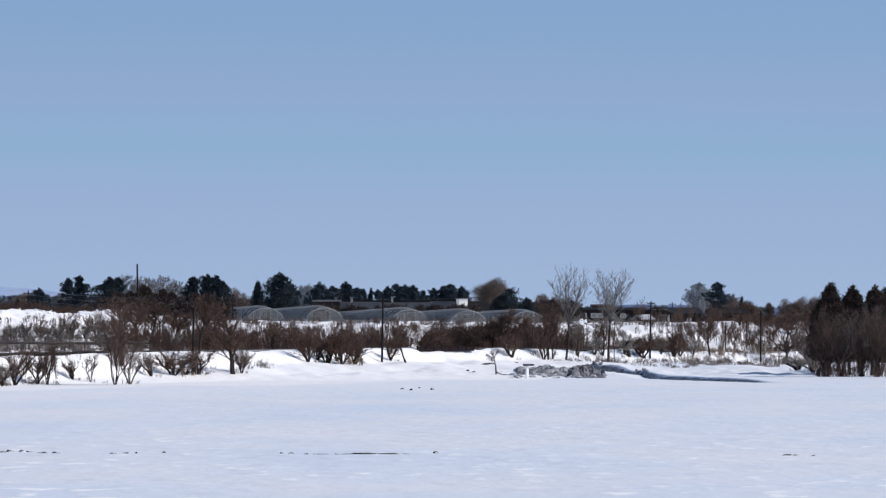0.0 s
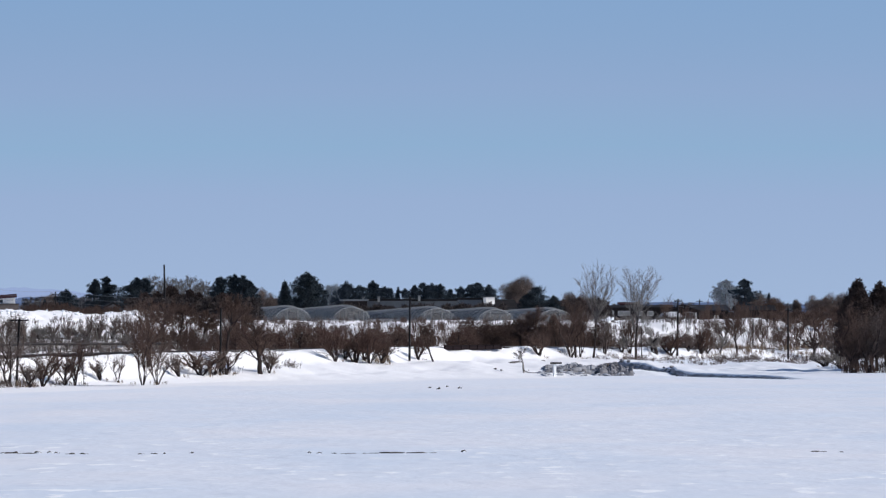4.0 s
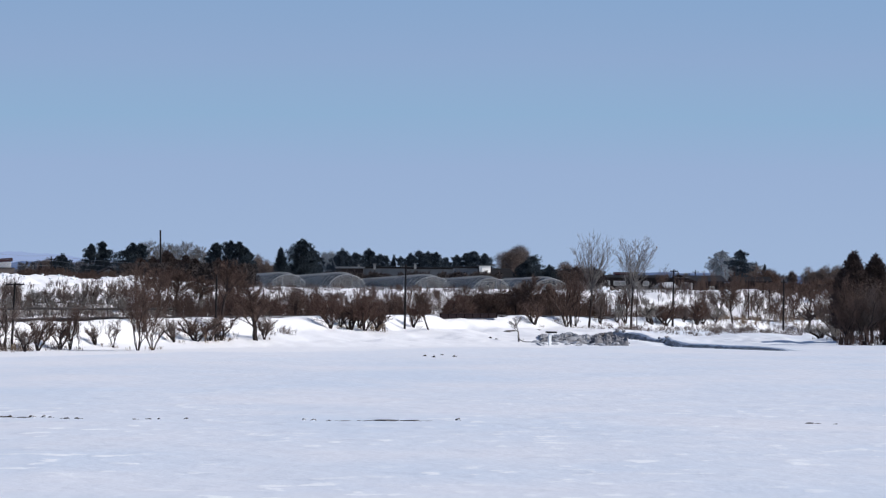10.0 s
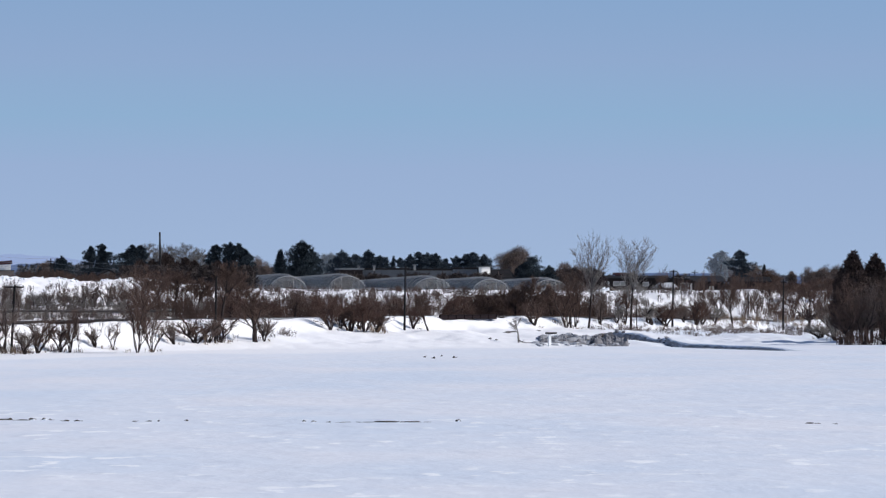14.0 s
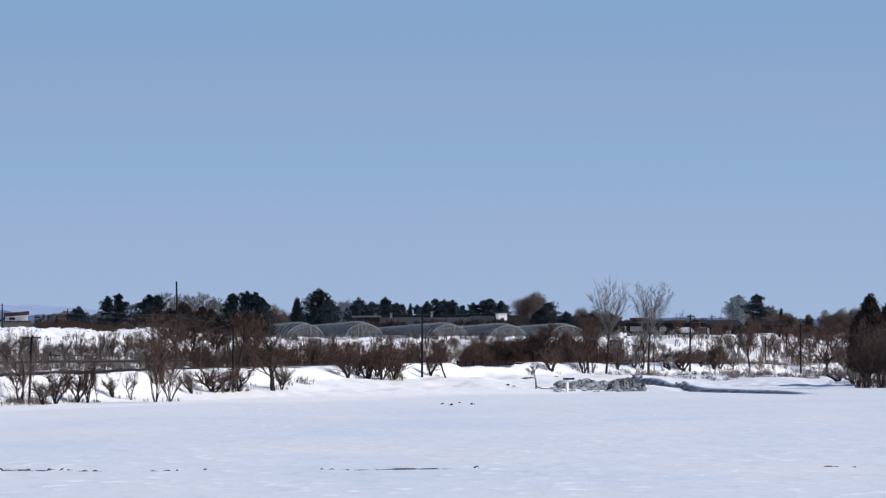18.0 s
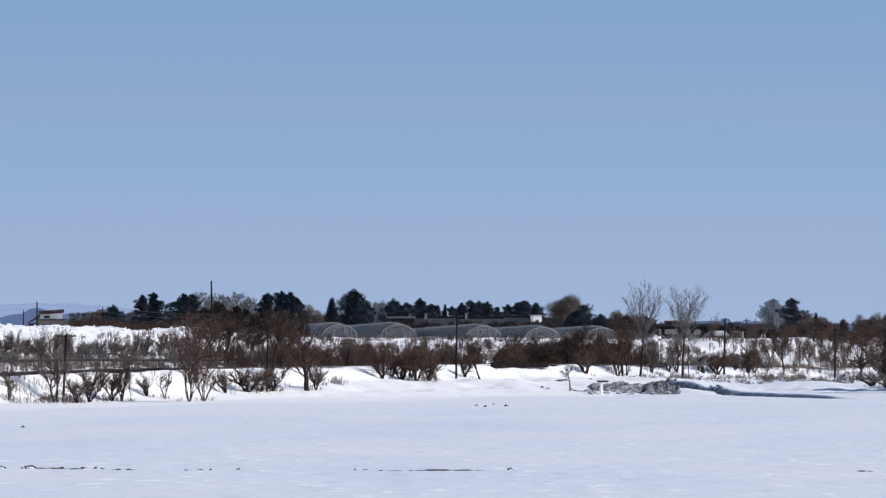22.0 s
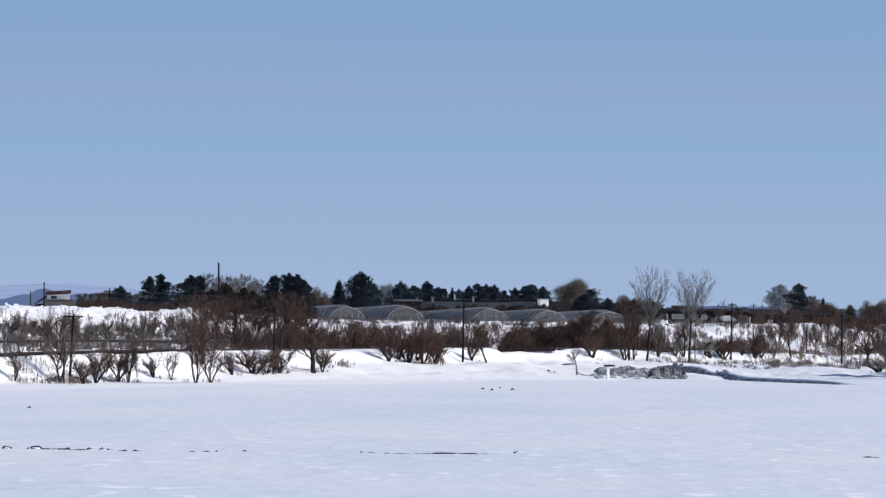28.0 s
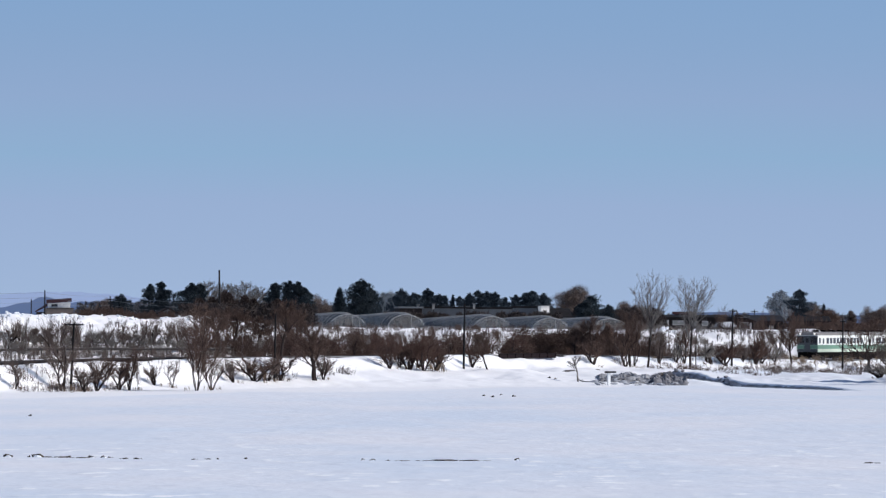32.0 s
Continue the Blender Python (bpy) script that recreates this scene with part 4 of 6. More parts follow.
def spread_spots(seed, k, s0, s1, n0, n1, h0, h1, bare=0.0):
    rng = random.Random(seed)
    out = []
    while len(out) < k:
        s, n = rng.uniform(s0, s1), rng.uniform(n0, n1)
        x, y = rail_xy(s, n)
        if float(vnoise(x / 5.0, y / 14.0, seed)) < bare - 0.6:
            continue
        out.append((x, y, rng.uniform(h0, h1)))
    return out


LOW = "tangled brown leafless brush along the railway cutting"
scrub("brush", spread_spots(11, 90, 41.60, 153.90, 4.5, 10, 1.2, 2.2), 21, RED_TWIG, LOW, 0.015, 0.03)
scrub("brush", spread_spots(47, 110, 40.90, 85.00, 4.5, 13, 2.5, 3.5), 48, TWIG, LOW, 0.015, 0.035)
scrub("brush", spread_spots(15, 480, 16.40, 135.50, 10, 27, 0.8, 1.5, 0.1), 26, TWIG, LOW, 0.012)
scrub("brush", spread_spots(12, 170, 136.90, 228.40, 11, 16, 0.5, 1.1), 22, GREY_TWIG, LOW, 0.011)
scrub("brush", spread_spots(18, 330, 122.30, 215.50, 16, 22, 0.5, 1.4, 0.25), 29, PALE_TWIG, LOW, 0.009)
scrub("brush", spread_spots(16, 150, 138.00, 168.00, 7, 19, 1.4, 2.9), 27, TWIG, LOW, 0.015)
scrub("brush", spread_spots(13, 150, -80.20, 37.50, 4, 20, 0.8, 1.7, 0.1), 23, TWIG, LOW, 0.011, 0.035)
scrub("brush", spread_spots(51, 150, -41.50, 10.80, 5, 36, 0.6, 1.5, 0.2), 52, GREY_TWIG, LOW, 0.011)
scrub("brush", spread_spots(53, 130, -5.10, 38.60, 3.5, 14, 0.8, 1.8, 0.2), 54, TWIG, LOW, 0.012)
scrub("brush", spread_spots(55, 200, -75.90, -18.10, 14, 50, 0.5, 1.2, 0.2), 56, PALE_TWIG, "sparse grey weeds and twigs in the snow before the houses", 0.010)
scrub("brush", spread_spots(17, 90, -91.10, -43.90, 5, 34, 1.8, 3.4), 28, TWIG, LOW, 0.014)
scrub("brush", spread_spots(14, 130, 154.70, 219.60, 17, 27, 0.5, 1.2, 0.15), 24, GREY_TWIG, "thin leafless scrub on the snowy slope", 0.009)
scrub("brush", spread_spots(41, 260, -22.70, 94.30, 25, 60, 0.4, 1.0, 0.35), 42, TWIG, "sparse dry weeds standing in the snow before the greenhouses", 0.009, 0.016, (4, 3))
scrub("brush", spread_spots(43, 170, 136.90, 228.40, 10, 17, 0.5, 1.0), 44, PALE_TWIG, LOW, 0.010)
scrub("brush", spread_spots(45, 120, 122.30, 215.50, 16, 23, 0.5, 1.3, 0.2), 46, GREY_TWIG, LOW, 0.009)
# sparse stalks, thickened to stand in for twig shadows on the bank
scrub("dry_grass", spread_spots(19, 380, -29.80, 92.10, -24, -2.5, 0.25, 0.9, 0.45), 30, GREY_TWIG, "sparse dry stalks in the snow, partly standing for twig shadows", 0.008, 0.014, (4, 2))
rng = random.Random(811)
scrub("brush", [(rng.uniform(42.5, 56.0), rng.uniform(814.0, 832.0), rng.uniform(0.7, 2.0)) for _ in range(60)], 812, TWIG, "tangled leafless undergrowth at the foot of the evergreens", 0.013, 0.03)
scrub("brush", spread_spots(95, 240, 75.0, 135.0, 14, 34, 0.4, 1.1, 0.25), 96, GREY_TWIG, "sparse grey weeds on the snowy slope below the greenhouses", 0.010, 0.016, (4, 3))
scrub("brush", spread_spots(97, 150, 126.0, 154.0, 35.5, 38.0, 0.5, 0.95), 98, TWIG, "low dark brush behind the crest of the terrace", 0.016, 0.03)
# more short stalks, added to make this stretch of snow greyer
scrub("dry_grass", spread_spots(99, 240, 18.0, 92.0, -24, -3.0, 0.2, 0.6, 0.3), 100, GREY_TWIG, "short thin grey stalks standing in the snow", 0.008, 0.012, (4, 2))
scrub("dry_grass", spread_spots(92, 220, -75.0, 30.0, -5.0, -2.3, 0.3, 0.75), 93, STRAW, "brown withered grass along the railway bed", 0.010, 0.014, (4, 2))
# left bank: stalks again fill in for shadows between the twigs
scrub("dry_grass", spread_spots(20, 230, 180.70, 267.00, -8.5, -2.6, 0.25, 0.8, 0.3), 31, GREY_TWIG, "sparse dry stalks in the snow, partly standing for twig shadows", 0.008, 0.014, (4, 2))
scrub("dry_grass", [(x, y, 0.9) for x, y in ((-10.26, 812.00), (-9.50, 812.00), (-10.65, 812.50), (-9.12, 811.50), (-27.86, 769.50), (-44.54, 714.50))], 25, STRAW, "tuft of straw-coloured dry grass in the snow", 0.02)

scrub("dry_grass", feet, 61, STRAW, "dry straw-brown stalks round the feet of the bushes", 0.008, 0.013, (4, 2))

# white marker post
x, y, h = 9.33, 803.50, 1.56
root = thing("marker_post", x, y, gz(x, y) - 0.1, 24, "short white marker post with a dark crossbar in the snow", "post")
part("shaft", boxed(-0.15, 0.15, -0.15, 0.15, 0, h + 0.06, 0.02), POST, root)
part("cap", boxed(-0.17, 0.17, -0.17, 0.17, h + 0.06, h + 0.12, 0.02), POST, root)
part("crossbar", boxed(-0.60, 0.75, -0.30, -0.152, h - 0.10, h + 0.10, 0.02), POLE, root, "dark weathered crossbar")


def lump(seed, r, flat=0.6, rough=2):
    """An uneven block of frozen snow or soil."""
    bm = bmesh.new()
    bmesh.ops.create_icosphere(bm, subdivisions=rough, radius=r)
    o = Vector((seed * 1.7, seed * 2.3, 0))
    for v in bm.verts:
        v.co *= 1 + 0.7 * noise.noise(v.co / r * 1.3 + o) + 0.3 * noise.noise(v.co / r * 3 + o)
        v.co.z *= flat
    return bm


def pile(x0, x1, y, k, size, seed, material, label, name="snow_pile", deep=2.5, tall=0.75, flat=0.8, skew=0.0, soil=7):
    """Ploughed-up blocks heaped in a row."""
    rng = random.Random(seed)
    root = thing(name, (x0 + x1) / 2, y, 0, 0, label, "snow pile")
    for i in range(k):
        x = rng.uniform(x0, x1)
        yy = y + rng.uniform(-deep, deep) + skew * (x - (x0 + x1) / 2)
        r = size * rng.uniform(0.4, 1.1)
        ob = part("block", lump(seed * 50 + i, r, flat, 1), material if i % soil or size > 0.45 else SOIL, root, "" if i % soil or size > 0.45 else "brown frozen soil block")
        heap = tall * math.sin(math.pi * (x - x0) / (x1 - x0)) ** 0.7 * rng.random()
        ob.location = (x - (x0 + x1) / 2, yy - y, gz(x, yy) + r * 0.15 + heap)
        ob.rotation_euler = (rng.uniform(-.4, .4), rng.uniform(-.4, .4), rng.uniform(0, 6))


x0, y0 = 8.27, 809.00
x1, y1 = 17.62, 818.50
pile(x0 + 0.62 * (x1 - x0), x1, (y0 + y1) / 2, 55, 0.36, 5, OLD_SNOW, "heap of brownish grey ploughed snow and soil beside the field", tall=1.0, soil=3)


def mound(xa, xb, ya, yb, tall, seed, material, label, name="snow_bank"):
    """A low rough bank of broken, tilted snow with a torn surface."""
    kx, ky = 110, 34
    X, Y = np.meshgrid(np.linspace(xa, xb, kx), np.linspace(ya, yb, ky))
    u, v = (X - xa) / (xb - xa), (Y - ya) / (yb - ya)
    edge = sstep(u, 0, 0.06) * (1 - sstep(u, 0.93, 1)) * sstep(v, 0, 0.35) * (1 - sstep(v, 0.7, 1))
    torn = np.abs(vnoise(X / 0.9 + Y / 5.0, Y / 2.6, seed)) * 0.8 + np.abs(vnoise(X / 0.35, Y / 1.1, seed + 1)) * 0.45 + 0.35 * vnoise(X / 2.6, Y / 7.0, seed + 2)
    Z = ground(X, Y) - 0.12 + edge * tall * (0.35 + 0.75 * torn)
    i = np.arange(kx * ky).reshape(ky, kx)
    q = np.stack([i[:-1, :-1], i[:-1, 1:], i[1:, 1:], i[1:, :-1]], -1).reshape(-1, 4)
    ob = mesh_part(name, np.stack([X, Y, Z], -1).reshape(-1, 3).tolist(), q.tolist(), material)
    return tagged(ob, label, "snow bank")


mound(8.0, 17.9, 806.0, 834.0, 0.70, 21, HEAP_SHADE, "grey bank of torn ploughed snow streaked with soil")
mound(14.2, 18.3, 805.0, 816.0, 1.05, 24, OLD_SNOW, "brown-grey ploughed mound of frozen snow and earth", "snow_mound")
def trench_shade(q0, q1, wide, tall, seed, label):
    """A rough dark sheet over the trench's steep face, coloured to deepen its shade."""
    dx, dy = (35.4 - 17.1) / 105.6, (754.0 - 858.0) / 105.6
    Q, V = np.meshgrid(np.arange(q0, q1, 0.4), np.linspace(0, 1, 13), indexing="ij")
    taper = sstep(Q, q0, q0 + 2.5) * (1 - 0.75 * sstep(Q, q0 + 0.3 * (q1 - q0), q1)) * (1 - sstep(Q, q1 - 3, q1))
    shift = 0.7 * vnoise(Q / 14.0, Q * 0, 9) + 0.9 * (sstep(Q, 47.5, 49.0) - sstep(Q, 49.0, 80.0))
    ragged = vnoise(Q / 4.0, Q * 0, seed + 3)
    taper = taper * (0.92 + 0.12 * ragged)
    R = 0.30 - 0.06 * np.abs(vnoise(Q / 2.0, Q * 0, seed + 4)) - wide * (0.2 + 0.8 * taper) * (1 - V) - shift
    X, Y = 17.1 + dx * Q - dy * R, 858.0 + dy * Q + dx * R
    rough = np.abs(vnoise(Q / 1.3, V * 3, seed)) + 0.6 * np.abs(vnoise(Q / 0.45, V * 6, seed + 1))
    Z = ground(X, Y) - 0.06 + taper * np.sin(math.pi * V) ** 0.6 * (0.08 + tall * rough)
    X = X - taper * np.sin(math.pi * V) ** 0.6 * (0.14 + 0.25 * rough)
    c = np.arange(Q.size).reshape(Q.shape)
    ob = mesh_part("snow_shade", np.stack([X, Y, Z], -1).reshape(-1, 3).tolist(), np.stack([c[:-1, :-1], c[1:, :-1], c[1:, 1:], c[:-1, 1:]], -1).reshape(-1, 4).tolist(), HEAP_SHADE)
    return tagged(ob, label, "snow rubble")


trench_shade(-2.0, 47.6, 1.0, 0.16, 71, "dark strip of broken snow deepening a snow bank's shade")
trench_shade(47.4, 100.0, 0.9, 0.10, 75, "long narrow dark strip deepening the shade under a snow edge")
pile(x0, x0 + 0.66 * (x1 - x0), (y0 + y1) / 2 + 9.0, 26, 0.6, 9, PALE_SNOW, "low bank of tilted snow slabs beside the ploughed heap", deep=4.0, tall=0.55, flat=0.45)
pile(x0 + 0.2, x0 + 0.7 * (x1 - x0), (y0 + y1) / 2, 20, 0.3, 10, OLD_SNOW, "grey snow blocks strewn along the low snow bank", deep=4.0, tall=0.35, flat=0.6)

# flat blocks that put shade on the snow round the heap by their grey
pile(x0 - 0.6, x1 + 0.4, (y0 + y1) / 2 - 3.0, 36, 0.6, 6, PALE_SNOW, "low snow round the ploughed heap, greyed for its shade", deep=9.0, tall=0.0, flat=0.3)
# dirty clods; their number and dark tone also deepen the trench's shade
pile(17.6, 23.6, 836.0, 70, 0.3, 7, OLD_SNOW, "row of dirty snow clods along a scoured trench", deep=3.0, tall=0.0, flat=0.6, skew=-6.0)

# soil clods along an old furrow and on the field: place, breadth, height, whether snow has caught on it
rng = random.Random(9)
FURROW = "dark frozen clod of soil in a furrow of the snow field"
RIDGE = "long low ridge of dark soil showing through the snow field"
CRUMB = "small dark clod on the snow"
for x, y, w, h, caught in (
        (-27.04, 379.0, 0.50, 0.16, 1), (-25.95, 379.5, 0.13, 0.09, 0), (-25.50, 379.2, 0.60, 0.19, 1), (-24.90, 378.5, 0.55, 0.05, 0), (-24.45, 377.8, 0.22, 0.06, 1), (-24.10, 377.8, 0.55, 0.08, 0), (-23.77, 377.8, 0.26, 0.11, 0),
        (-23.00, 377.0, 0.65, 0.045, 0), (-22.60, 378.0, 0.36, 0.09, 1), (-22.00, 378.1, 0.32, 0.10, 1), (-21.65, 378.0, 0.22, 0.05, 0), (-20.70, 375.5, 0.36, 0.055, 0), (-20.10, 375.4, 0.32, 0.055, 0),
        (-17.11, 374.2, 0.26, 0.035, 0), (-16.33, 374.3, 0.24, 0.05, 0), (-15.84, 374.3, 0.11, 0.06, 0), (-14.41, 374.6, 0.15, 0.09, 0), (-8.28, 371.0, 0.16, 0.09, 1), (-7.76, 371.0, 0.32, 0.06, 1), (-6.95, 370.0, 0.16, 0.05, 0),
        (-6.10, 369.7, 0.60, 0.020, 0), (-4.90, 368.8, 0.70, 0.026, 0), (-3.95, 368.5, 1.25, 0.075, 0), (-3.40, 368.3, 0.20, 0.05, 1), (-2.80, 368.7, 1.05, 0.065, 0), (-1.90, 369.0, 0.45, 0.022, 0), (-0.38, 370.5, 0.26, 0.11, 1),
        (17.46, 368.0, 0.45, 0.05, 0), (17.90, 368.0, 0.30, 0.035, 0), (18.81, 367.5, 0.18, 0.04, 0),
        (-36.74, 538.0, 0.20, 0.12, 0), (-3.86, 686.5, 0.22, 0.13, 0), (-2.96, 678.5, 0.26, 0.15, 0), (-2.29, 698.0, 0.20, 0.12, 0), (-1.06, 682.0, 0.28, 0.17, 0), (2.80, 815.0, 0.30, 0.16, 0), (3.43, 813.0, 0.25, 0.14, 0)):
    root = thing("soil_clod", x, y, gz(x, y), 0, CRUMB if y > 500 else RIDGE if w > 0.5 and h < 0.09 else FURROW, "clod", "clods on the field")
    a = part("clod", lump(rng.randint(1, 90), 1.0, 1.0), SOIL, root)
    a.scale = (w / 2, min(0.3, w / 2), h)
    if caught:
        b = part("snow_cap", lump(rng.randint(1, 90), 1.0, 1.0), DRIFT, root, "white snow caught on the clod")
        b.scale = (w * 0.33, 0.12, h * 0.55)
        b.location = (rng.uniform(-0.1, 0.25) * w, -min(0.3, w / 2) - 0.05, 0)
    else:
        b = part("crumb", lump(rng.randint(1, 90), 1.0, 1.0), SOIL, root)
        b.scale = (w * 0.14, 0.05, h * 0.5)
        b.location = (rng.choice((-0.75, 0.75)) * w, 0.1, 0)


# low dark guard rail along the lane behind the railway
def guard_rail(s0, s1, n, label, beam=0.16, high=0.75):
    k = int(abs(s1 - s0) / 4.0)
    x, y = rail_xy(s0, n)
    root = thing("guard_rail", x, y, 0, 0, label, "guard rail")
    t = Tubes()
    pts = []
    for i in range(k + 1):
        px, py = rail_xy(s0 + (s1 - s0) * i / k, n)
        z = gz(px, py)
        even = sum(gz(px + dx * RAIL_T[0], py + dx * RAIL_T[1]) for dx in range(-30, 31, 6)) / 11
        pts.append((px - x, py - y, even + high))
        part("post", boxed(px - x - 0.06, px - x + 0.06, py - y - 0.06, py - y + 0.06, z - 0.2, z + high), STEEL_DARK, root)
    t.tube(pts, [beam] * len(pts), 6)
    mesh_part("beam", t.v, t.f, STEEL_DARK, root)


guard_rail(146.90, 226.40, 16.2, "dark weathered guard rail along a snowy lane")
guard_rail(150.0, 196.0, 19.6, "thin dark rail fence on the lane's upper verge", 0.07, 0.45)
rows_s, rows_n = np.arange(140.0, 240.0, 0.5), np.linspace(0, 1, 9)
VS, VN = np.meshgrid(rows_s, rows_n, indexing="ij")
lo, hi = 16.6 + 0.5 * vnoise(VS / 3.0, VS * 0, 61), 20.0 + 0.9 * vnoise(VS / 2.2, VS * 0, 62) - 2.2 * sstep(-VS, -196, -165)
VX, VY = rail_xy(VS, lo + (hi - lo) * VN)
VZ = ground(VX, VY) + 0.07 * np.sin(math.pi * VN) + 0.05 * np.abs(vnoise(VX / 0.4, VY / 0.8, 63)) + 0.02
cell = np.arange(VS.size).reshape(VS.shape)
verge = mesh_part("road_verge", np.stack([VX, VY, VZ], -1).reshape(-1, 3).tolist(), np.stack([cell[:-1, :-1], cell[1:, :-1], cell[1:, 1:], cell[:-1, 1:]], -1).reshape(-1, 4).tolist(), VERGE)
tagged(verge, "muddy brown-grey snow of the lane's verge", "road verge", kind="structure")


x0, y0 = 18.40, 1008.00
x1, y1 = 21.22, 1022.50
pile(x0, x1, y0, 30, 0.4, 8, DRIFT, "heap of white cleared snow in front of the far houses")


# dark flat lumps that stand for the shade in hollows under the crust
for x, y, r in ((5.40, 844.00, 0.42), (4.73, 842.50, 0.25), (8.60, 861.00, 0.22)):
    root = thing("hollow_shade", x, y, gz(x, y), 0, "dark lump standing for a shaded hollow under the snow", "earth")
    a = part("clod", lump(int(r * 100), r, 0.35), SOIL, root)
    a.scale = (1.8, 1, 1)


# a fallen branch in the snow
root = thing("fallen_branch", 6.33, 808.0, gz(6.33, 808.0), 0, "dark bare branch lying in the snow", "branch")
t = Tubes()
t.tube([(-0.4, 0, 0.35), (0.0, 0.2, 0.12), (0.5, 0.3, 0.04), (1.5, 0.5, 0.06), (2.4, 0.6, 0.05)], [0.05, 0.05, 0.04, 0.03, 0.015], 5)
mesh_part("stem", t.v, t.f, BARK, root)
t = Tubes()
t.tube([(0.0, 0.2, 0.12), (0.2, 0.4, 0.4)], [0.03, 0.012], 4)
mesh_part("side_twig", t.v, t.f, BARK, root)

# frozen lumps along the crest of the terrace
rng = random.Random(77)
root = thing("snow_lumps", 0, 0, 0, 0, "row of white frozen snow lumps along the terrace's crest", "snow lumps")
for i in range(130):
    s, n = rng.uniform(104.40, 188.30), rng.uniform(31, 37)
    x, y = rail_xy(s, n)
    r = rng.uniform(0.08, 0.26)
    a = part("block", lump(400 + i, r, 0.8, 1), DRIFT, root)
    a.location = (x, y, gz(x, y) + r * 0.3)
    a.rotation_euler = (0, 0, rng.uniform(0, 6))

# ---- background ----
def film_mat(name="greenhouse_film", lo=0.24, hi=0.56, tint=(0.115, 0.12, 0.125, 1)):
    """Weathered greenhouse film: half clear, half milky, with a dull gloss."""
    m = bpy.data.materials.new(name)
    m.use_nodes = True
    n, l = m.node_tree.nodes, m.node_tree.links
    b = n["Principled BSDF"]
    b.inputs["Base Color"].default_value = tint
    b.inputs["Roughness"].default_value = 0.35
    tr, mx, no, rp = n.new("ShaderNodeBsdfTransparent"), n.new("ShaderNodeMixShader"), n.new("ShaderNodeTexNoise"), n.new("ShaderNodeMapRange")
    tr.inputs["Color"].default_value = (0.75, 0.78, 0.8, 1)
    no.inputs["Scale"].default_value = 0.7
    rp.inputs["To Min"].default_value, rp.inputs["To Max"].default_value = lo, hi
    l.new(no.outputs["Fac"], rp.inputs["Value"]), l.new(rp.outputs["Result"], mx.inputs["Fac"])
    l.new(tr.outputs[0], mx.inputs[1]), l.new(b.outputs[0], mx.inputs[2])
    l.new(mx.outputs[0], n["Material Output"].inputs["Surface"])
    return m


FILM = film_mat()
GABLE_FILM = film_mat("gable_film", 0.10, 0.58, (0.21, 0.195, 0.185, 1))


def arch(w, h, k=18):
    """Points of a greenhouse hoop: short straight sides under a flat round."""
    return [(-w / 2 * math.cos(math.pi * i / k), h * math.sin(math.pi * i / k) ** 0.88) for i in range(k + 1)]


def greenhouse(x, y, w, h, length, turn, label, drop=0.0):
    """A round-arched film house; its near gable is at x, y and it runs away from us, lower at that end."""
    def taper(yy, least):
        return least + (1 - least) * math.sin(math.pi / 2 * min(1.0, yy / 6.0))
    z = gz(x, y)
    root = thing("greenhouse", x, y, z, turn, label, "greenhouse", "row of greenhouses")
    a = arch(w, h)
    v, f = [], []
    stations = [0, 1.2, 2.6, 4.2, 6.0, 11, 18, 25, 32, 39, length]
    rows = len(stations) - 1
    for yy in stations:
        v += [(px * taper(yy, 0.92), yy, pz * taper(yy, 0.82) - drop * yy / length) for px, pz in a]
    k = len(a)
    for i in range(rows):
        for j in range(k - 1):
            f.append((i * k + j, i * k + j + 1, (i + 1) * k + j + 1, (i + 1) * k + j))
    mesh_part("film_cover", v, f, FILM, root, smooth=True)
    for yy, nm in ((0.02, "front_gable"), (length - 0.02, "rear_gable")):
        mesh_part(nm, [(px * taper(yy, 0.92), yy, pz * taper(yy, 0.82) - drop * yy / length) for px, pz in a], [tuple(range(k))], GABLE_FILM, root)
    hoops = 22
    for i in range(hoops + 1):
        yy = length * i / hoops
        t = Tubes()
        t.tube([(px * 1.005 * taper(yy, 0.92), yy, pz * 1.01 * taper(yy, 0.82) - drop * yy / length) for px, pz in a], [0.06 if i == 0 else 0.035 if i in (2, 4) else 0.022] * k, 4)
        mesh_part("hoop", t.v, t.f, STEEL, root)
    for px in (-w * 0.30, -0.95, 0.95, w * 0.30):
        zt = h * 0.82 * (1 - (2 * px / w / 0.92) ** 2) ** 0.44
        part("gable_post", boxed(px - 0.022, px + 0.022, -0.05, 0.0, 0, zt), STEEL, root)
    part("door", boxed(-0.88, 0.88, -0.045, -0.01, 0.02, h * 0.6), GABLE_FILM, root)
    t = Tubes()
    t.tube([(0, 6.0, h + 0.03 - drop * 6 / length), (0, length, h + 0.03 - drop)], [0.04, 0.04], 5)
    mesh_part("ridge_pipe", t.v, t.f, STEEL, root)
    return root


for x, y, h, w in ((-39.60, 1246.00, 2.70, 6.6), (-30.38, 1240.00, 3.18, 7.05), (-20.32, 1240.00, 3.14, 7.05), (-5.73, 1245.00, 3.08, 7.25), (4.39, 1250.00, 3.10, 7.10), (14.69, 1255.00, 3.05, 7.10)):
    greenhouse(x, y, w, h, 46.0, 15.0, "arched plastic-film greenhouse on steel hoops, standing in snow", 0.85)


def pane(parent, x, z, w, h, y=0.0, material=None, frame_mat=None):
    wdw = part("window", boxed(x - w / 2, x + w / 2, y - 0.04, y + 0.02, z, z + h), frame_mat or WALL_WHITE, parent)
    part("pane", boxed(x - w / 2 + 0.08, x + w / 2 - 0.08, y - 0.06, y - 0.041, z + 0.08, z + h - 0.08), material or PANE, wdw)


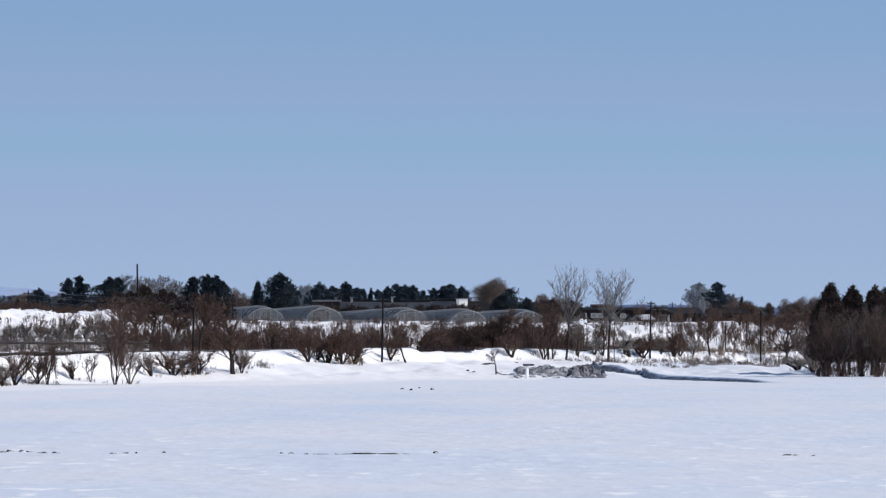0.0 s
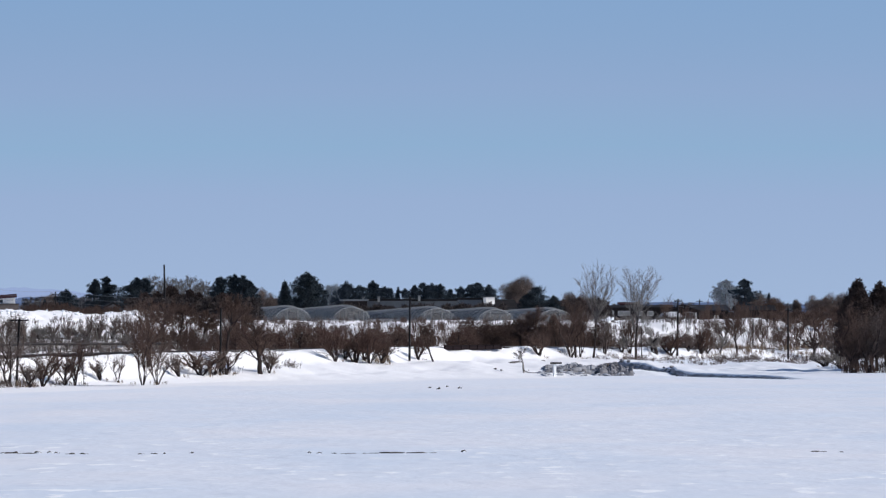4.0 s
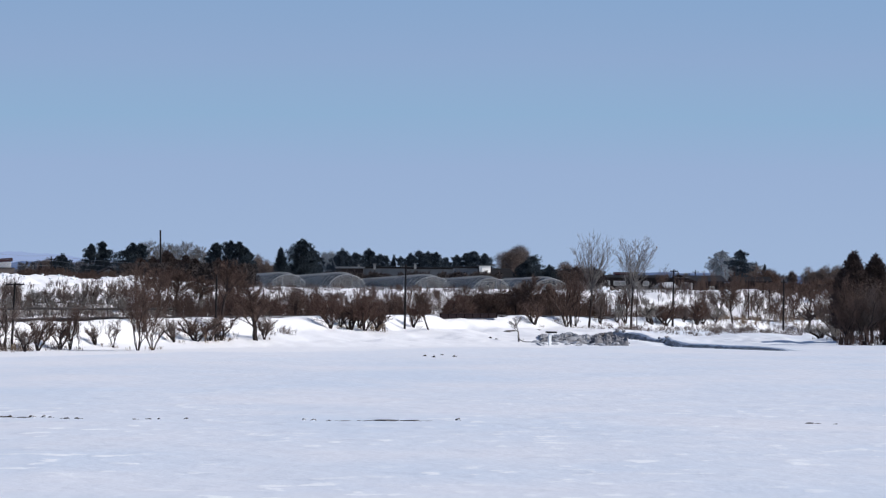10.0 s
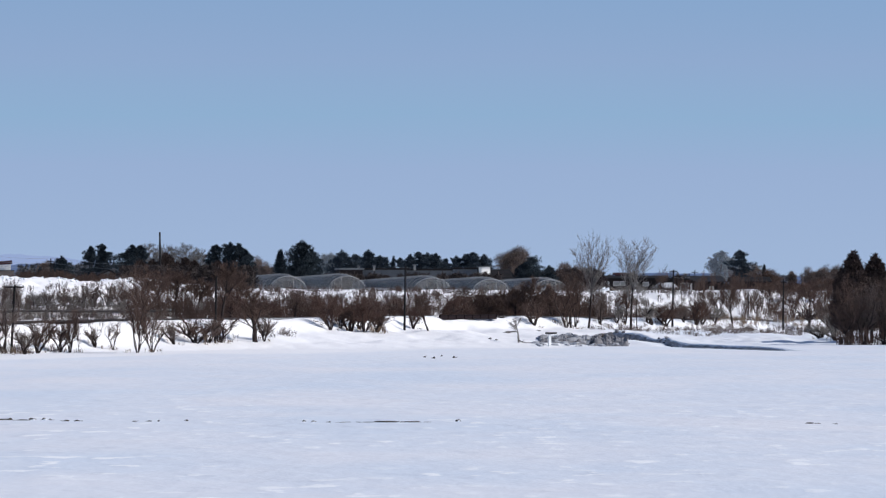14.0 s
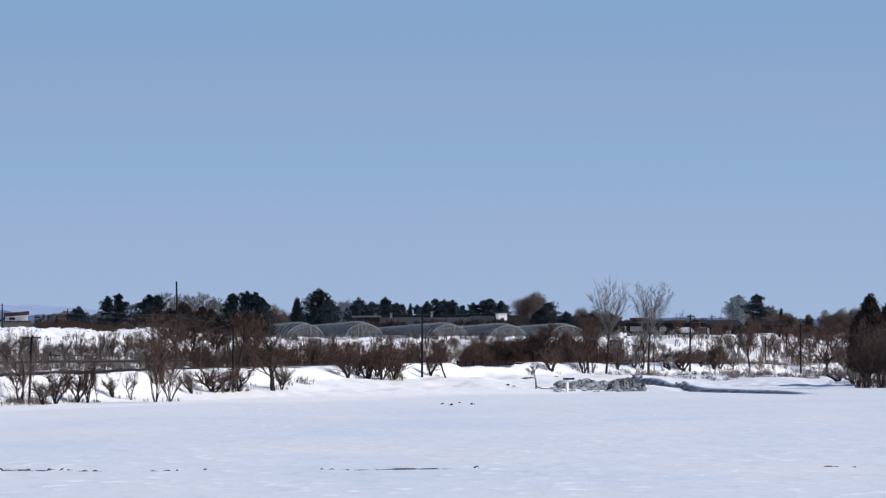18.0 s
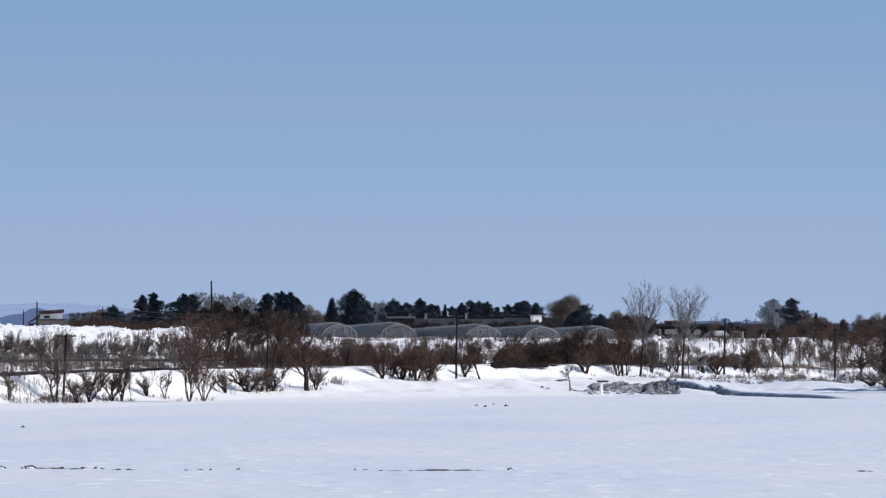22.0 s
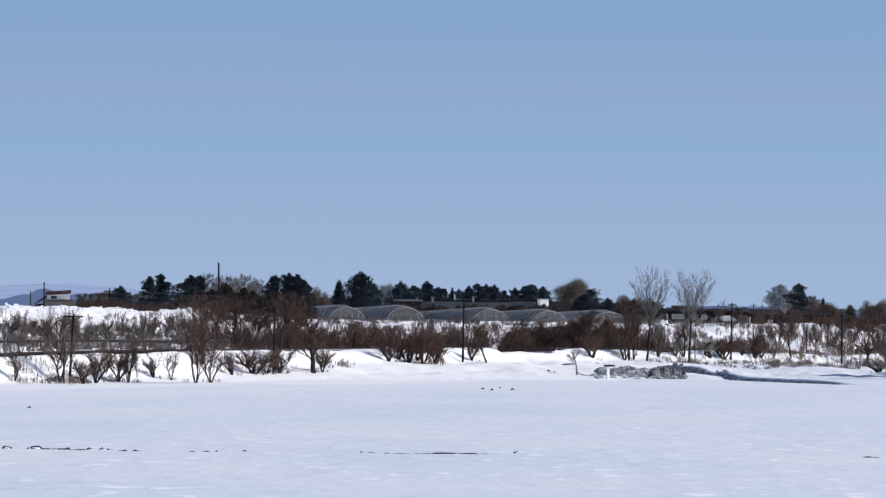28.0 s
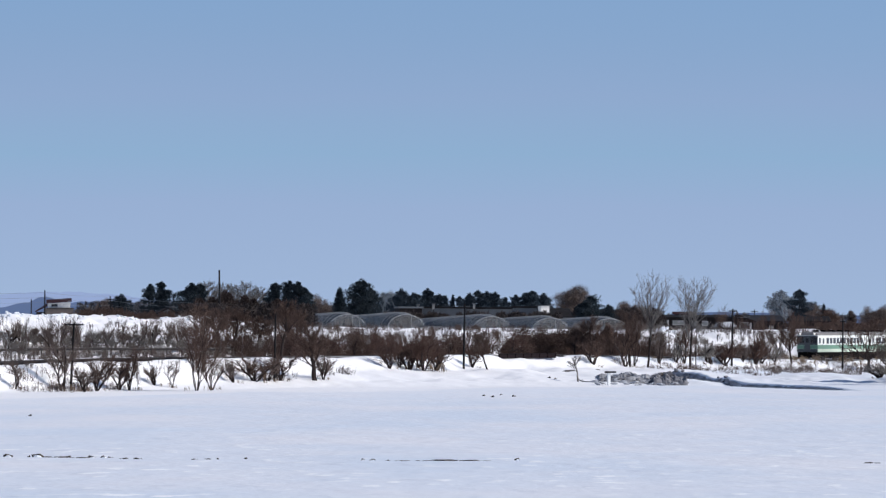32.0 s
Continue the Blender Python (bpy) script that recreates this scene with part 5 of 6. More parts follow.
def house(x, y, w, d, h, rise, turn, wall, roof, label, windows=(), name="house", eave=0.5, along=True, z=None, chimney=False):
    """A house with a pitched roof; the ridge runs along its front or away from it."""
    root = thing(name, x, y, (gz(x, y) if z is None else z) - 0.2, turn, label, "house")
    part("wall", boxed(-w / 2, w / 2, 0, d, 0, h), wall, root)
    bm = bmesh.new()
    if along:
        prism(bm, [(-eave, h), (d / 2, h + rise), (d + eave, h), (d + eave, h + 0.15), (d / 2, h + rise + 0.2), (-eave, h + 0.15)], -w / 2 - eave, w / 2 + eave)
        bmesh.ops.rotate(bm, verts=bm.verts, cent=(0, 0, 0), matrix=Matrix.Rotation(radians(-90), 3, 'Z'))
        for v in bm.verts:
            v.co.y = -v.co.y
        bmesh.ops.recalc_face_normals(bm, faces=bm.faces)
        ends = [[(sx, 0, h), (sx, d / 2, h + rise), (sx, d, h)] for sx in (-w / 2, w / 2)]
    else:
        prism(bm, [(-w / 2 - eave, h), (0, h + rise), (w / 2 + eave, h), (w / 2 + eave, h + 0.15), (0, h + rise + 0.2), (-w / 2 - eave, h + 0.15)], -eave, d + eave)
        ends = [[(-w / 2, yy, h), (0, yy, h + rise), (w / 2, yy, h)] for yy in (0, d)]
    part("roof", bm, roof, root)
    for e in ends:
        mesh_part("gable", e, [(0, 1, 2)], wall, root)
    for wx, wz, ww, wh, pm in windows:
        pane(root, wx, wz, ww, wh, 0.0, pm)
    if chimney:
        part("chimney", boxed(w * 0.2, w * 0.2 + 0.5, d / 2, d / 2 + 0.5, h, h + rise + 1.0), wall, root)
    return root


def slab(x, y, w, d, ztop, turn, wall, roof, label, windows=(), name="shed", fascia=0.35):
    """A long flat-roofed building that ends at the height ztop."""
    z = gz(x, y) - 0.2
    h = ztop - z
    root = thing(name, x, y, z, turn, label, "building")
    part("wall", boxed(-w / 2, w / 2, 0, d, 0, h - fascia), wall, root)
    part("roof", boxed(-w / 2 - 0.3, w / 2 + 0.3, -0.3, d + 0.3, h - fascia, h, 0.03), roof, root)
    for wx, wz, ww, wh, pm in windows:
        pane(root, wx, wz, ww, wh, 0.0, pm)
    return root


# long low farm buildings behind the greenhouses
slab(-22.38, 1420.00, 4.43, 9, 9.86, 6, WALL_DARK, WALL_GREY, "dark low farm shed with a grey metal roof")
slab(-16.06, 1430.00, 8.92, 9, 9.88, 2, WALL_GREY, ROOF_DARK, "long grey farm building with a flat roof")
slab(-5.17, 1440.00, 14.60, 9, 9.78, 2, WALL_GREY, ROOF_DARK, "long grey farm building with a flat roof")
slab(0.11, 1410.00, 4.40, 7, 9.95, 3, WALL_GREY, ROOF_DARK, "grey farm building with a flat dark roof")
b = slab(3.90, 1390.00, 1.84, 1.2, 10.13, 26, WALL_WHITE, WALL_GREY, "white-walled box-shaped farm building lit by the sun", name="white_building", fascia=0.15)
house(6.99, 1400.00, 4.37, 8, 2.2, 1.6, 15, WALL_GREY, ROOF_DARK, "low grey shed with a sloping roof", name="shed")
for u_x, u_y, top in ((-18.01, 1425.00, 10.54), (-10.01, 1425.00, 10.65), (-21.12, 1425.00, 10.42)):
    root = thing("roof_vent", u_x, u_y + 3, top - 0.9, 0, "small pale ventilation box on a farm roof", "vent")
    part("duct", boxed(-0.22, 0.22, -0.22, 0.22, -0.3, 0.65), CURTAIN, root)
    part("cowl", boxed(-0.4, 0.4, -0.4, 0.4, 0.65, 0.85, 0.04), WALL_GREY, root)

# houses on the right
house(23.25, 1560.00, 4.87, 8, 2.4, 1.5, 8, WALL_DARK, ROOF_DARK, "dark wooden house with a dark roof beyond the railway", along=True)
house(38.00, 1640.00, 15.2, 9, 2.75, 0.5, 0, WALL_DARK, ROOF_DARK, "long dark one-storey house with a row of pale windows", [(-6.3, 1.05, 1.7, 1.1, CURTAIN), (-3.85, 1.1, 1.35, 1.0, CURTAIN), (-2.35, 1.1, 1.35, 1.0, CURTAIN), (0.4, 1.0, 1.35, 1.0, CURTAIN), (2.8, 1.0, 1.35, 1.0, CURTAIN)], name="long_house")
house(36.30, 1655.00, 4.2, 6, 3.6, 0.4, 0, ROOF_RED, ROOF_RED, "dark red-brown upper storey with a flat roof", name="attic_house")
house(42.60, 1450.00, 6.4, 8, 2.0, 1.3, -10, WALL_DARK, ROOF_DARK, "dark house with a steep dark roof by the far road", [(1.3, 0.5, 1.7, 1.4, WALL_GREY), (2.6, 0.5, 0.4, 1.3, WALL_WHITE), (-1.0, 0.6, 0.9, 0.8, CURTAIN)], along=False)
house(40.60, 1440.00, 2.4, 3, 0.9, 0.9, 30, WALL_DARK, PALE_SNOW, "low lean-to with snow lying on its roof", name="snowy_shed")
house(48.75, 1460.00, 6.83, 8, 2.2, 1.1, 12, WALL_DARK, ROOF_BLUE, "dark low house with a pitched slate-blue roof", [(0.91, 0.5, 0.9, 0.8, CURTAIN)])
house(58.03, 1470.00, 7.34, 8, 2.0, 0.9, 4, WALL_DARK, ROOF_DARK, "long dark shed with a low roof among trees", name="shed")

# house with a red roof on the far terrace
def red_roof_house(x, y):
    root = thing("red_roof_house", x, y, gz(x, y) - 0.2, 4, "white two-storey house with a slanting dark red roof", "house")
    z = -gz(x, y) + 0.2
    part("ground_floor", boxed(-6.2, 5.8, 0, 9, 0, 11.6 + z), WALL_TAN, root, "tan ground floor")
    part("upper_wall", prism(bmesh.new(), [(-4.6, 11.6 + z), (4.4, 11.6 + z), (4.4, 14.1 + z), (-4.6, 13.5 + z)], 0.6, 8.6), WALL_WHITE, root, "white upper wall")
    slope = [(sx, yy, 13.5 + z + 0.07 * (sx + 5.2) + (1.25 if yy > 0 else 0.0) + dz) for dz in (0.0, 0.25) for sx, yy in ((-5.2, -0.5), (5.0, -0.5), (5.0, 9.4), (-5.2, 9.4))]
    mesh_part("roof", slope, [(3, 2, 1, 0), (4, 5, 6, 7), (0, 1, 5, 4), (1, 2, 6, 5), (2, 3, 7, 6), (3, 0, 4, 7)], ROOF_RED, root)
    part("lean_to_roof", prism(bmesh.new(), [(-4.7, 13.6 + z), (-9.6, 10.4 + z), (-9.6, 10.0 + z), (-4.7, 12.4 + z)], 0.2, 8.0), ROOF_RED, root)
    part("lean_to_wall", boxed(-9.2, -6.21, 0.4, 7.8, 0, 10.1 + z), WALL_DARK, root, "dark lean-to wall")
    part("eave_board", boxed(-5.8, 5.9, -0.25, -0.01, 11.5 + z, 11.75 + z), WALL_DARK, root)
    pane(root, -1.9, 12.1 + z, 2.6, 1.2, 0.58)


red_roof_house(-186.5, 2900.0)
house(-52.26, 1060.00, 2.15, 4, 0.7, 0.7, 10, WALL_GREY, ROOF_DARK, "small grey hut half sunk in snow", name="hut", along=False, z=7.53)

# evergreens and bare trees behind
PINE = "dark green pine tree with layered open boughs"
DENSE = "dense dark evergreen with a rounded crown"
SPIRE = "dark pointed evergreen standing beyond the railway"
for i, (x, y, h, w, form) in enumerate((
        (-67.44, 1300.00, 7.23, 3.25, "pine"), (-66.02, 1310.00, 7.73, 3.68, "pine"), (-61.26, 1300.00, 6.08, 5.07, "pine"), (-59.99, 1310.00, 7.62, 4.29, "pine"), (-58.90, 1320.00, 7.38, 3.50, "pine"), (-59.86, 1305.00, 5.31, 4.68, "round"),
        (-69.73, 1250.00, 5.04, 4.29, "round"), (-73.53, 1250.00, 3.47, 1.56, "cone"), (-75.97, 1250.00, 2.43, 1.76, "cone"),
        (-49.64, 1200.00, 6.00, 4.80, "rust"), (-46.36, 1200.00, 5.30, 3.60, "rust"), (-44.80, 1204.00, 5.10, 3.00, "rust"), (-51.79, 1205.00, 4.60, 3.60, "rust"), (-53.85, 1200.00, 4.30, 5.00, "rust"), (-56.00, 1205.00, 3.50, 3.60, "rust"), (-41.02, 1200.00, 5.20, 5.80, "rust"), (-48.04, 1208.00, 4.40, 3.40, "rust"), (-43.20, 1208.00, 4.20, 3.40, "rust"), (-39.00, 1206.00, 3.90, 3.40, "rust"),
        (-45.03, 1300.00, 7.76, 3.65, "pine"), (-43.13, 1310.00, 8.16, 4.29, "pine"), (-40.67, 1300.00, 7.96, 4.26, "pine"), (-39.65, 1310.00, 7.09, 4.29, "round"), (-42.43, 1320.00, 4.73, 5.35, "round"),
        (-32.70, 1290.00, 6.90, 4.40, "cone"), (-29.61, 1300.00, 8.60, 6.80, "round"), (-28.41, 1310.00, 7.02, 5.21, "round"),
        (-25.98, 1500.00, 7.78, 5.85, "round"), (-22.94, 1500.00, 6.93, 5.03, "round"), (-20.03, 1510.00, 7.90, 5.89, "round"), (-17.79, 1500.00, 6.64, 4.10, "pine"), (-16.62, 1500.00, 6.28, 3.28, "pine"),
        (-15.18, 1520.00, 6.70, 2.37, "cone"), (-13.87, 1520.00, 6.26, 3.32, "pine"), (-11.47, 1500.00, 6.89, 5.03, "round"), (-9.36, 1500.00, 7.52, 5.03, "pine"), (-7.78, 1510.00, 7.20, 5.54, "round"), (-6.20, 1500.00, 7.07, 4.80, "pine"),
        (-4.12, 1510.00, 6.13, 3.30, "pine"), (-2.11, 1500.00, 6.49, 3.74, "pine"), (-0.12, 1500.00, 6.91, 4.21, "pine"), (1.87, 1500.00, 7.29, 4.68, "pine"), (4.21, 1500.00, 7.00, 4.45, "pine"), (3.30, 1510.00, 5.92, 4.71, "pine"),
        (12.20, 1350.00, 6.00, 5.60, "pine"), (11.20, 1356.00, 5.20, 4.60, "round"), (16.16, 1400.00, 4.57, 3.28, "round"), (13.54, 1400.00, 4.35, 3.71, "round"), (20.83, 1500.00, 4.44, 4.56, "round"),
        (56.82, 1500.00, 8.50, 4.60, "pine"), (65.91, 1600.00, 5.90, 2.25, "cone"))):
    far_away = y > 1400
    tint = RUST_NEEDLE if form == "rust" else HAZE_NEEDLE if far_away else NEEDLE
    form = "egg" if form == "rust" else form
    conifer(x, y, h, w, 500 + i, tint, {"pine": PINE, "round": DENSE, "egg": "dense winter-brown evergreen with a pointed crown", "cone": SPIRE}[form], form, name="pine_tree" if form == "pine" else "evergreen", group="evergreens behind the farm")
# bare crowns
GREY = "leafless grey tree with a broad twiggy crown"
for i, (x, y, h, w, tw) in enumerate((
        (-38.86, 1350.00, 5.68, 4.21, GREY_TWIG), (-37.01, 1340.00, 4.82, 3.14, GREY_TWIG), (-75.25, 1300.00, 4.72, 3.45, GREY_TWIG),
        (-33.02, 1700.00, 8.45, 2.92, FROST_HAZE_TWIG), (-31.17, 1700.00, 8.17, 2.12, FROST_HAZE_TWIG),
        (20.83, 1500.00, 5.72, 4.68, GREY_TWIG), (23.52, 1500.00, 5.28, 4.68, TWIG), (26.03, 1510.00, 4.68, 5.18, TWIG),
        (63.41, 1600.00, 5.85, 5.49, GREY_TWIG), (66.66, 1600.00, 5.13, 5.49, TWIG), (68.40, 1600.00, 3.54, 4.99, TWIG),
        (67.64, 1500.00, 4.35, 1.87, GREY_TWIG), (66.73, 1400.00, 4.65, 4.81, GREY_TWIG), (69.46, 1400.00, 4.82, 5.02, GREY_TWIG), (71.65, 1400.00, 5.02, 3.28, GREY_TWIG))):
    dome_tree(x, y, h, w, 600 + i, tw, tw, GREY)

for i, (x, y, h, w) in enumerate(((-59.19, 1350.00, 8.27, 6.53), (-56.02, 1360.00, 8.04, 7.43), (-52.03, 1350.00, 8.21, 7.37), (-49.87, 1360.00, 7.38, 5.52))):
    limb_tree(x, y, h, w, 660 + i, ASH_TWIG, ASH_TWIG, BARK, GREY, "bare_tree", 0.3, 420, 0.0, 0.018, 9000, 0.25)

for i, (x, y, h, w) in enumerate(((56.37, 1600.00, 9.00, 5.6), (54.90, 1605.00, 7.20, 4.6), (58.40, 1605.00, 7.60, 5.0), (61.80, 1610.00, 6.40, 5.0), (64.20, 1605.00, 6.0, 4.6))):
    conifer(x, y, h, w, 690 + i, FROST_HAZE_TWIG, "tree whitened with hoar frost, in pale ragged tufts", "pine", name="frosted_tree", dense=0.62, wood=GREY_TWIG)

x, y, h, w = 9.53, 1420.00, 8.35, 7.4
dome_tree(x, y, h, w, 640, GREY_TWIG, BARK, "leafless tree with a thick round russet-brown crown", "round_tree", 260, 90, fill=0.40)

# far belts of wood, too distant to count


def wood(name, x0, x1, y, ztop, seed, material, label, k=90):
    rng = np.random.RandomState(seed)
    xs = rng.uniform(x0, x1, k)
    clumps = []
    for x in xs:
        zb = gz(x, y)
        h = (ztop - zb) * rng.uniform(0.6, 1.0)
        for j in range(7):
            t = (j + 0.5) / 7
            clumps.append((x + rng.uniform(-0.8, 0.8), y + rng.uniform(-6, 6), zb + h * t, min(0.9, 0.3 * h) * (1.25 - t)))
    v, f = blades(rng, clumps, 26, 1.0, min(0.6, 0.25 * (ztop - gz((x0 + x1) / 2, y))), 0.22)
    return tagged(mesh_part(name, v, f, material), label, "wood", kind="stuff")


# the far belts' haze is mixed into their paler grey
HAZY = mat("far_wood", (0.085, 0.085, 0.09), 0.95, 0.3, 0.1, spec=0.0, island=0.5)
DARKWOOD = mat("dark_brush", (0.05, 0.042, 0.04), 0.95, 0.3, 0.2, spec=0.0, island=0.5)
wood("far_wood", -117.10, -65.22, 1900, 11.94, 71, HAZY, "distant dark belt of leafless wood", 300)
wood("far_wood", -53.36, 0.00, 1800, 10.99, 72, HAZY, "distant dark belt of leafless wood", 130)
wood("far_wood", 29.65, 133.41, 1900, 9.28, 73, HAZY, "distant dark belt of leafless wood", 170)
wood("dark_hedge", 45.64, 93.62, 1500, 6.73, 74, DARKWOOD, "dark leafless hedge in front of the far houses", 150)
wood("dark_hedge", -53.83, -34.09, 1150, 9.62, 75, DARKWOOD, "dark leafless hedge on the terrace", 120)
wood("dark_hedge", -26.33, 6.32, 1350, 8.67, 76, DARKWOOD, "dark hedge behind the greenhouses", 120)

wood("dark_hedge", 18.47, 27.71, 1480, 9.74, 77, DARKWOOD, "dark brown hedge beside the greenhouses", 70)

# distant hills; the haze over them is put in as blue emission
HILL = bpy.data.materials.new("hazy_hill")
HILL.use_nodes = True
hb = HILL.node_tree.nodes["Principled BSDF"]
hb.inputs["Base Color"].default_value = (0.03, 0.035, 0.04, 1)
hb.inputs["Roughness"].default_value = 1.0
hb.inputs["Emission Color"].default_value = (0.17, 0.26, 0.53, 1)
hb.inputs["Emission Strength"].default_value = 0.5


# thicker haze on the far ridge: it glows close to the sky's colour
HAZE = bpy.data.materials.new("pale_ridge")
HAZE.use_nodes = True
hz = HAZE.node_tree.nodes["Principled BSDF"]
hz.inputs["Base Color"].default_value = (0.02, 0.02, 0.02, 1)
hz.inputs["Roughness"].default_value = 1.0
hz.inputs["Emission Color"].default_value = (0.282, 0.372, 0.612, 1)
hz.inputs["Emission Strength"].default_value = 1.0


def hill(x0, x1, y, peaks, base, label, material=HILL):
    v, f = [], []
    k = 120
    for i in range(k + 1):
        x = x0 + (x1 - x0) * i / k
        z = base + sum(a * math.exp(-((x - c) / w) ** 2) for c, a, w in peaks) + 0.7 * float(vnoise(x / 9.0, 0.5, 8)) + 0.5 * float(vnoise(x / 3.0, 0.5, 7))
        v += [(x, y, 0), (x, y, z), (x, y + 60, z * 0.9)]
    for i in range(k):
        a = i * 3
        f += [(a, a + 3, a + 4, a + 1), (a + 1, a + 4, a + 5, a + 2)]
    return tagged(mesh_part("backdrop_hill", v, f, material), label, "hill", kind="structure")


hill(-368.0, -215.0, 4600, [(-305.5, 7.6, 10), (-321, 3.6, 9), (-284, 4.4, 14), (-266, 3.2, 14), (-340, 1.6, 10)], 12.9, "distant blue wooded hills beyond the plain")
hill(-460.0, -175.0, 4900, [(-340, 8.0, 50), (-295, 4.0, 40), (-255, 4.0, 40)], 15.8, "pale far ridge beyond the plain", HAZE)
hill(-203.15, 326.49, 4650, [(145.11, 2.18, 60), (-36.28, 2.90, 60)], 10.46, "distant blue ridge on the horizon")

# roadside poles and cables of the terrace
FAR_POLE = "distant dark utility pole"
pole(-78.25, 1180.00, 5.34, 0.0, FAR_POLE, (), 0.15, group="far poles")
pole(-81.14, 1190.00, 3.90, 0.0, FAR_POLE, (), 0.12, group="far poles")
pole(-68.72, 1200.00, 4.49, 0.0, FAR_POLE, ((4.12, 0.6),), 0.15, group="far poles")
pole(-49.71, 1180.00, 9.11, -0.1, "tall dark utility pole above the trees", (), 0.2, group="far poles")
pole(52.26, 1650.00, 4.63, 0.0, FAR_POLE, ((4.25, 0.8),), 0.15, group="far poles")
pole(50.67, 1640.00, 3.84, 0.0, FAR_POLE, (), 0.15, group="far poles")
for dz in (0, -0.8, -1.6):
    wire("overhead_cable", [(-90.59, 1180.00, 7.2 + 4.5 + dz), (-78.25, 1180.00, 7.2 + 4.4 + dz), (-68.72, 1200.00, 7.2 + 3.9 + dz), (-49.71, 1180.00, 7.2 + 2.6 + dz)], 0.014, "thin overhead cable strung between far poles", 0.3)
for dz in (0, -0.7):
    wire("overhead_cable", [(28.55, 1000.00, 8.53 + dz), (52.26, 1650.00, 9.26 + dz), (92.31, 1700.00, 9.45 + dz)], 0.014, "thin overhead cable strung between far poles", 0.3)

# ---- the train ----
CREAM = mat("cream_white_paint", (0.78, 0.80, 0.76), 0.45, 0.06, 1.0)
LIME = mat("pale_green_paint", (0.56, 0.64, 0.52), 0.45, 0.08, 1.0)
# the sunless front's shade is put into this dark tone
FRONT_SHADE = mat("shaded_front_paint", (0.075, 0.08, 0.082), 0.6, 0.25, 1.5)
GREEN = mat("green_paint", (0.13, 0.26, 0.18), 0.45, 0.1, 1.0)
UNDER = mat("sooty_underframe", (0.007, 0.006, 0.006), 0.95, 0.3, 3.0, spec=0.05)
ROOFG = mat("grey_roof_paint", (0.20, 0.19, 0.185), 0.7, 0.12, 1.0)
LAMP = glow("headlamp", (1.0, 0.95, 0.85), 2.2)


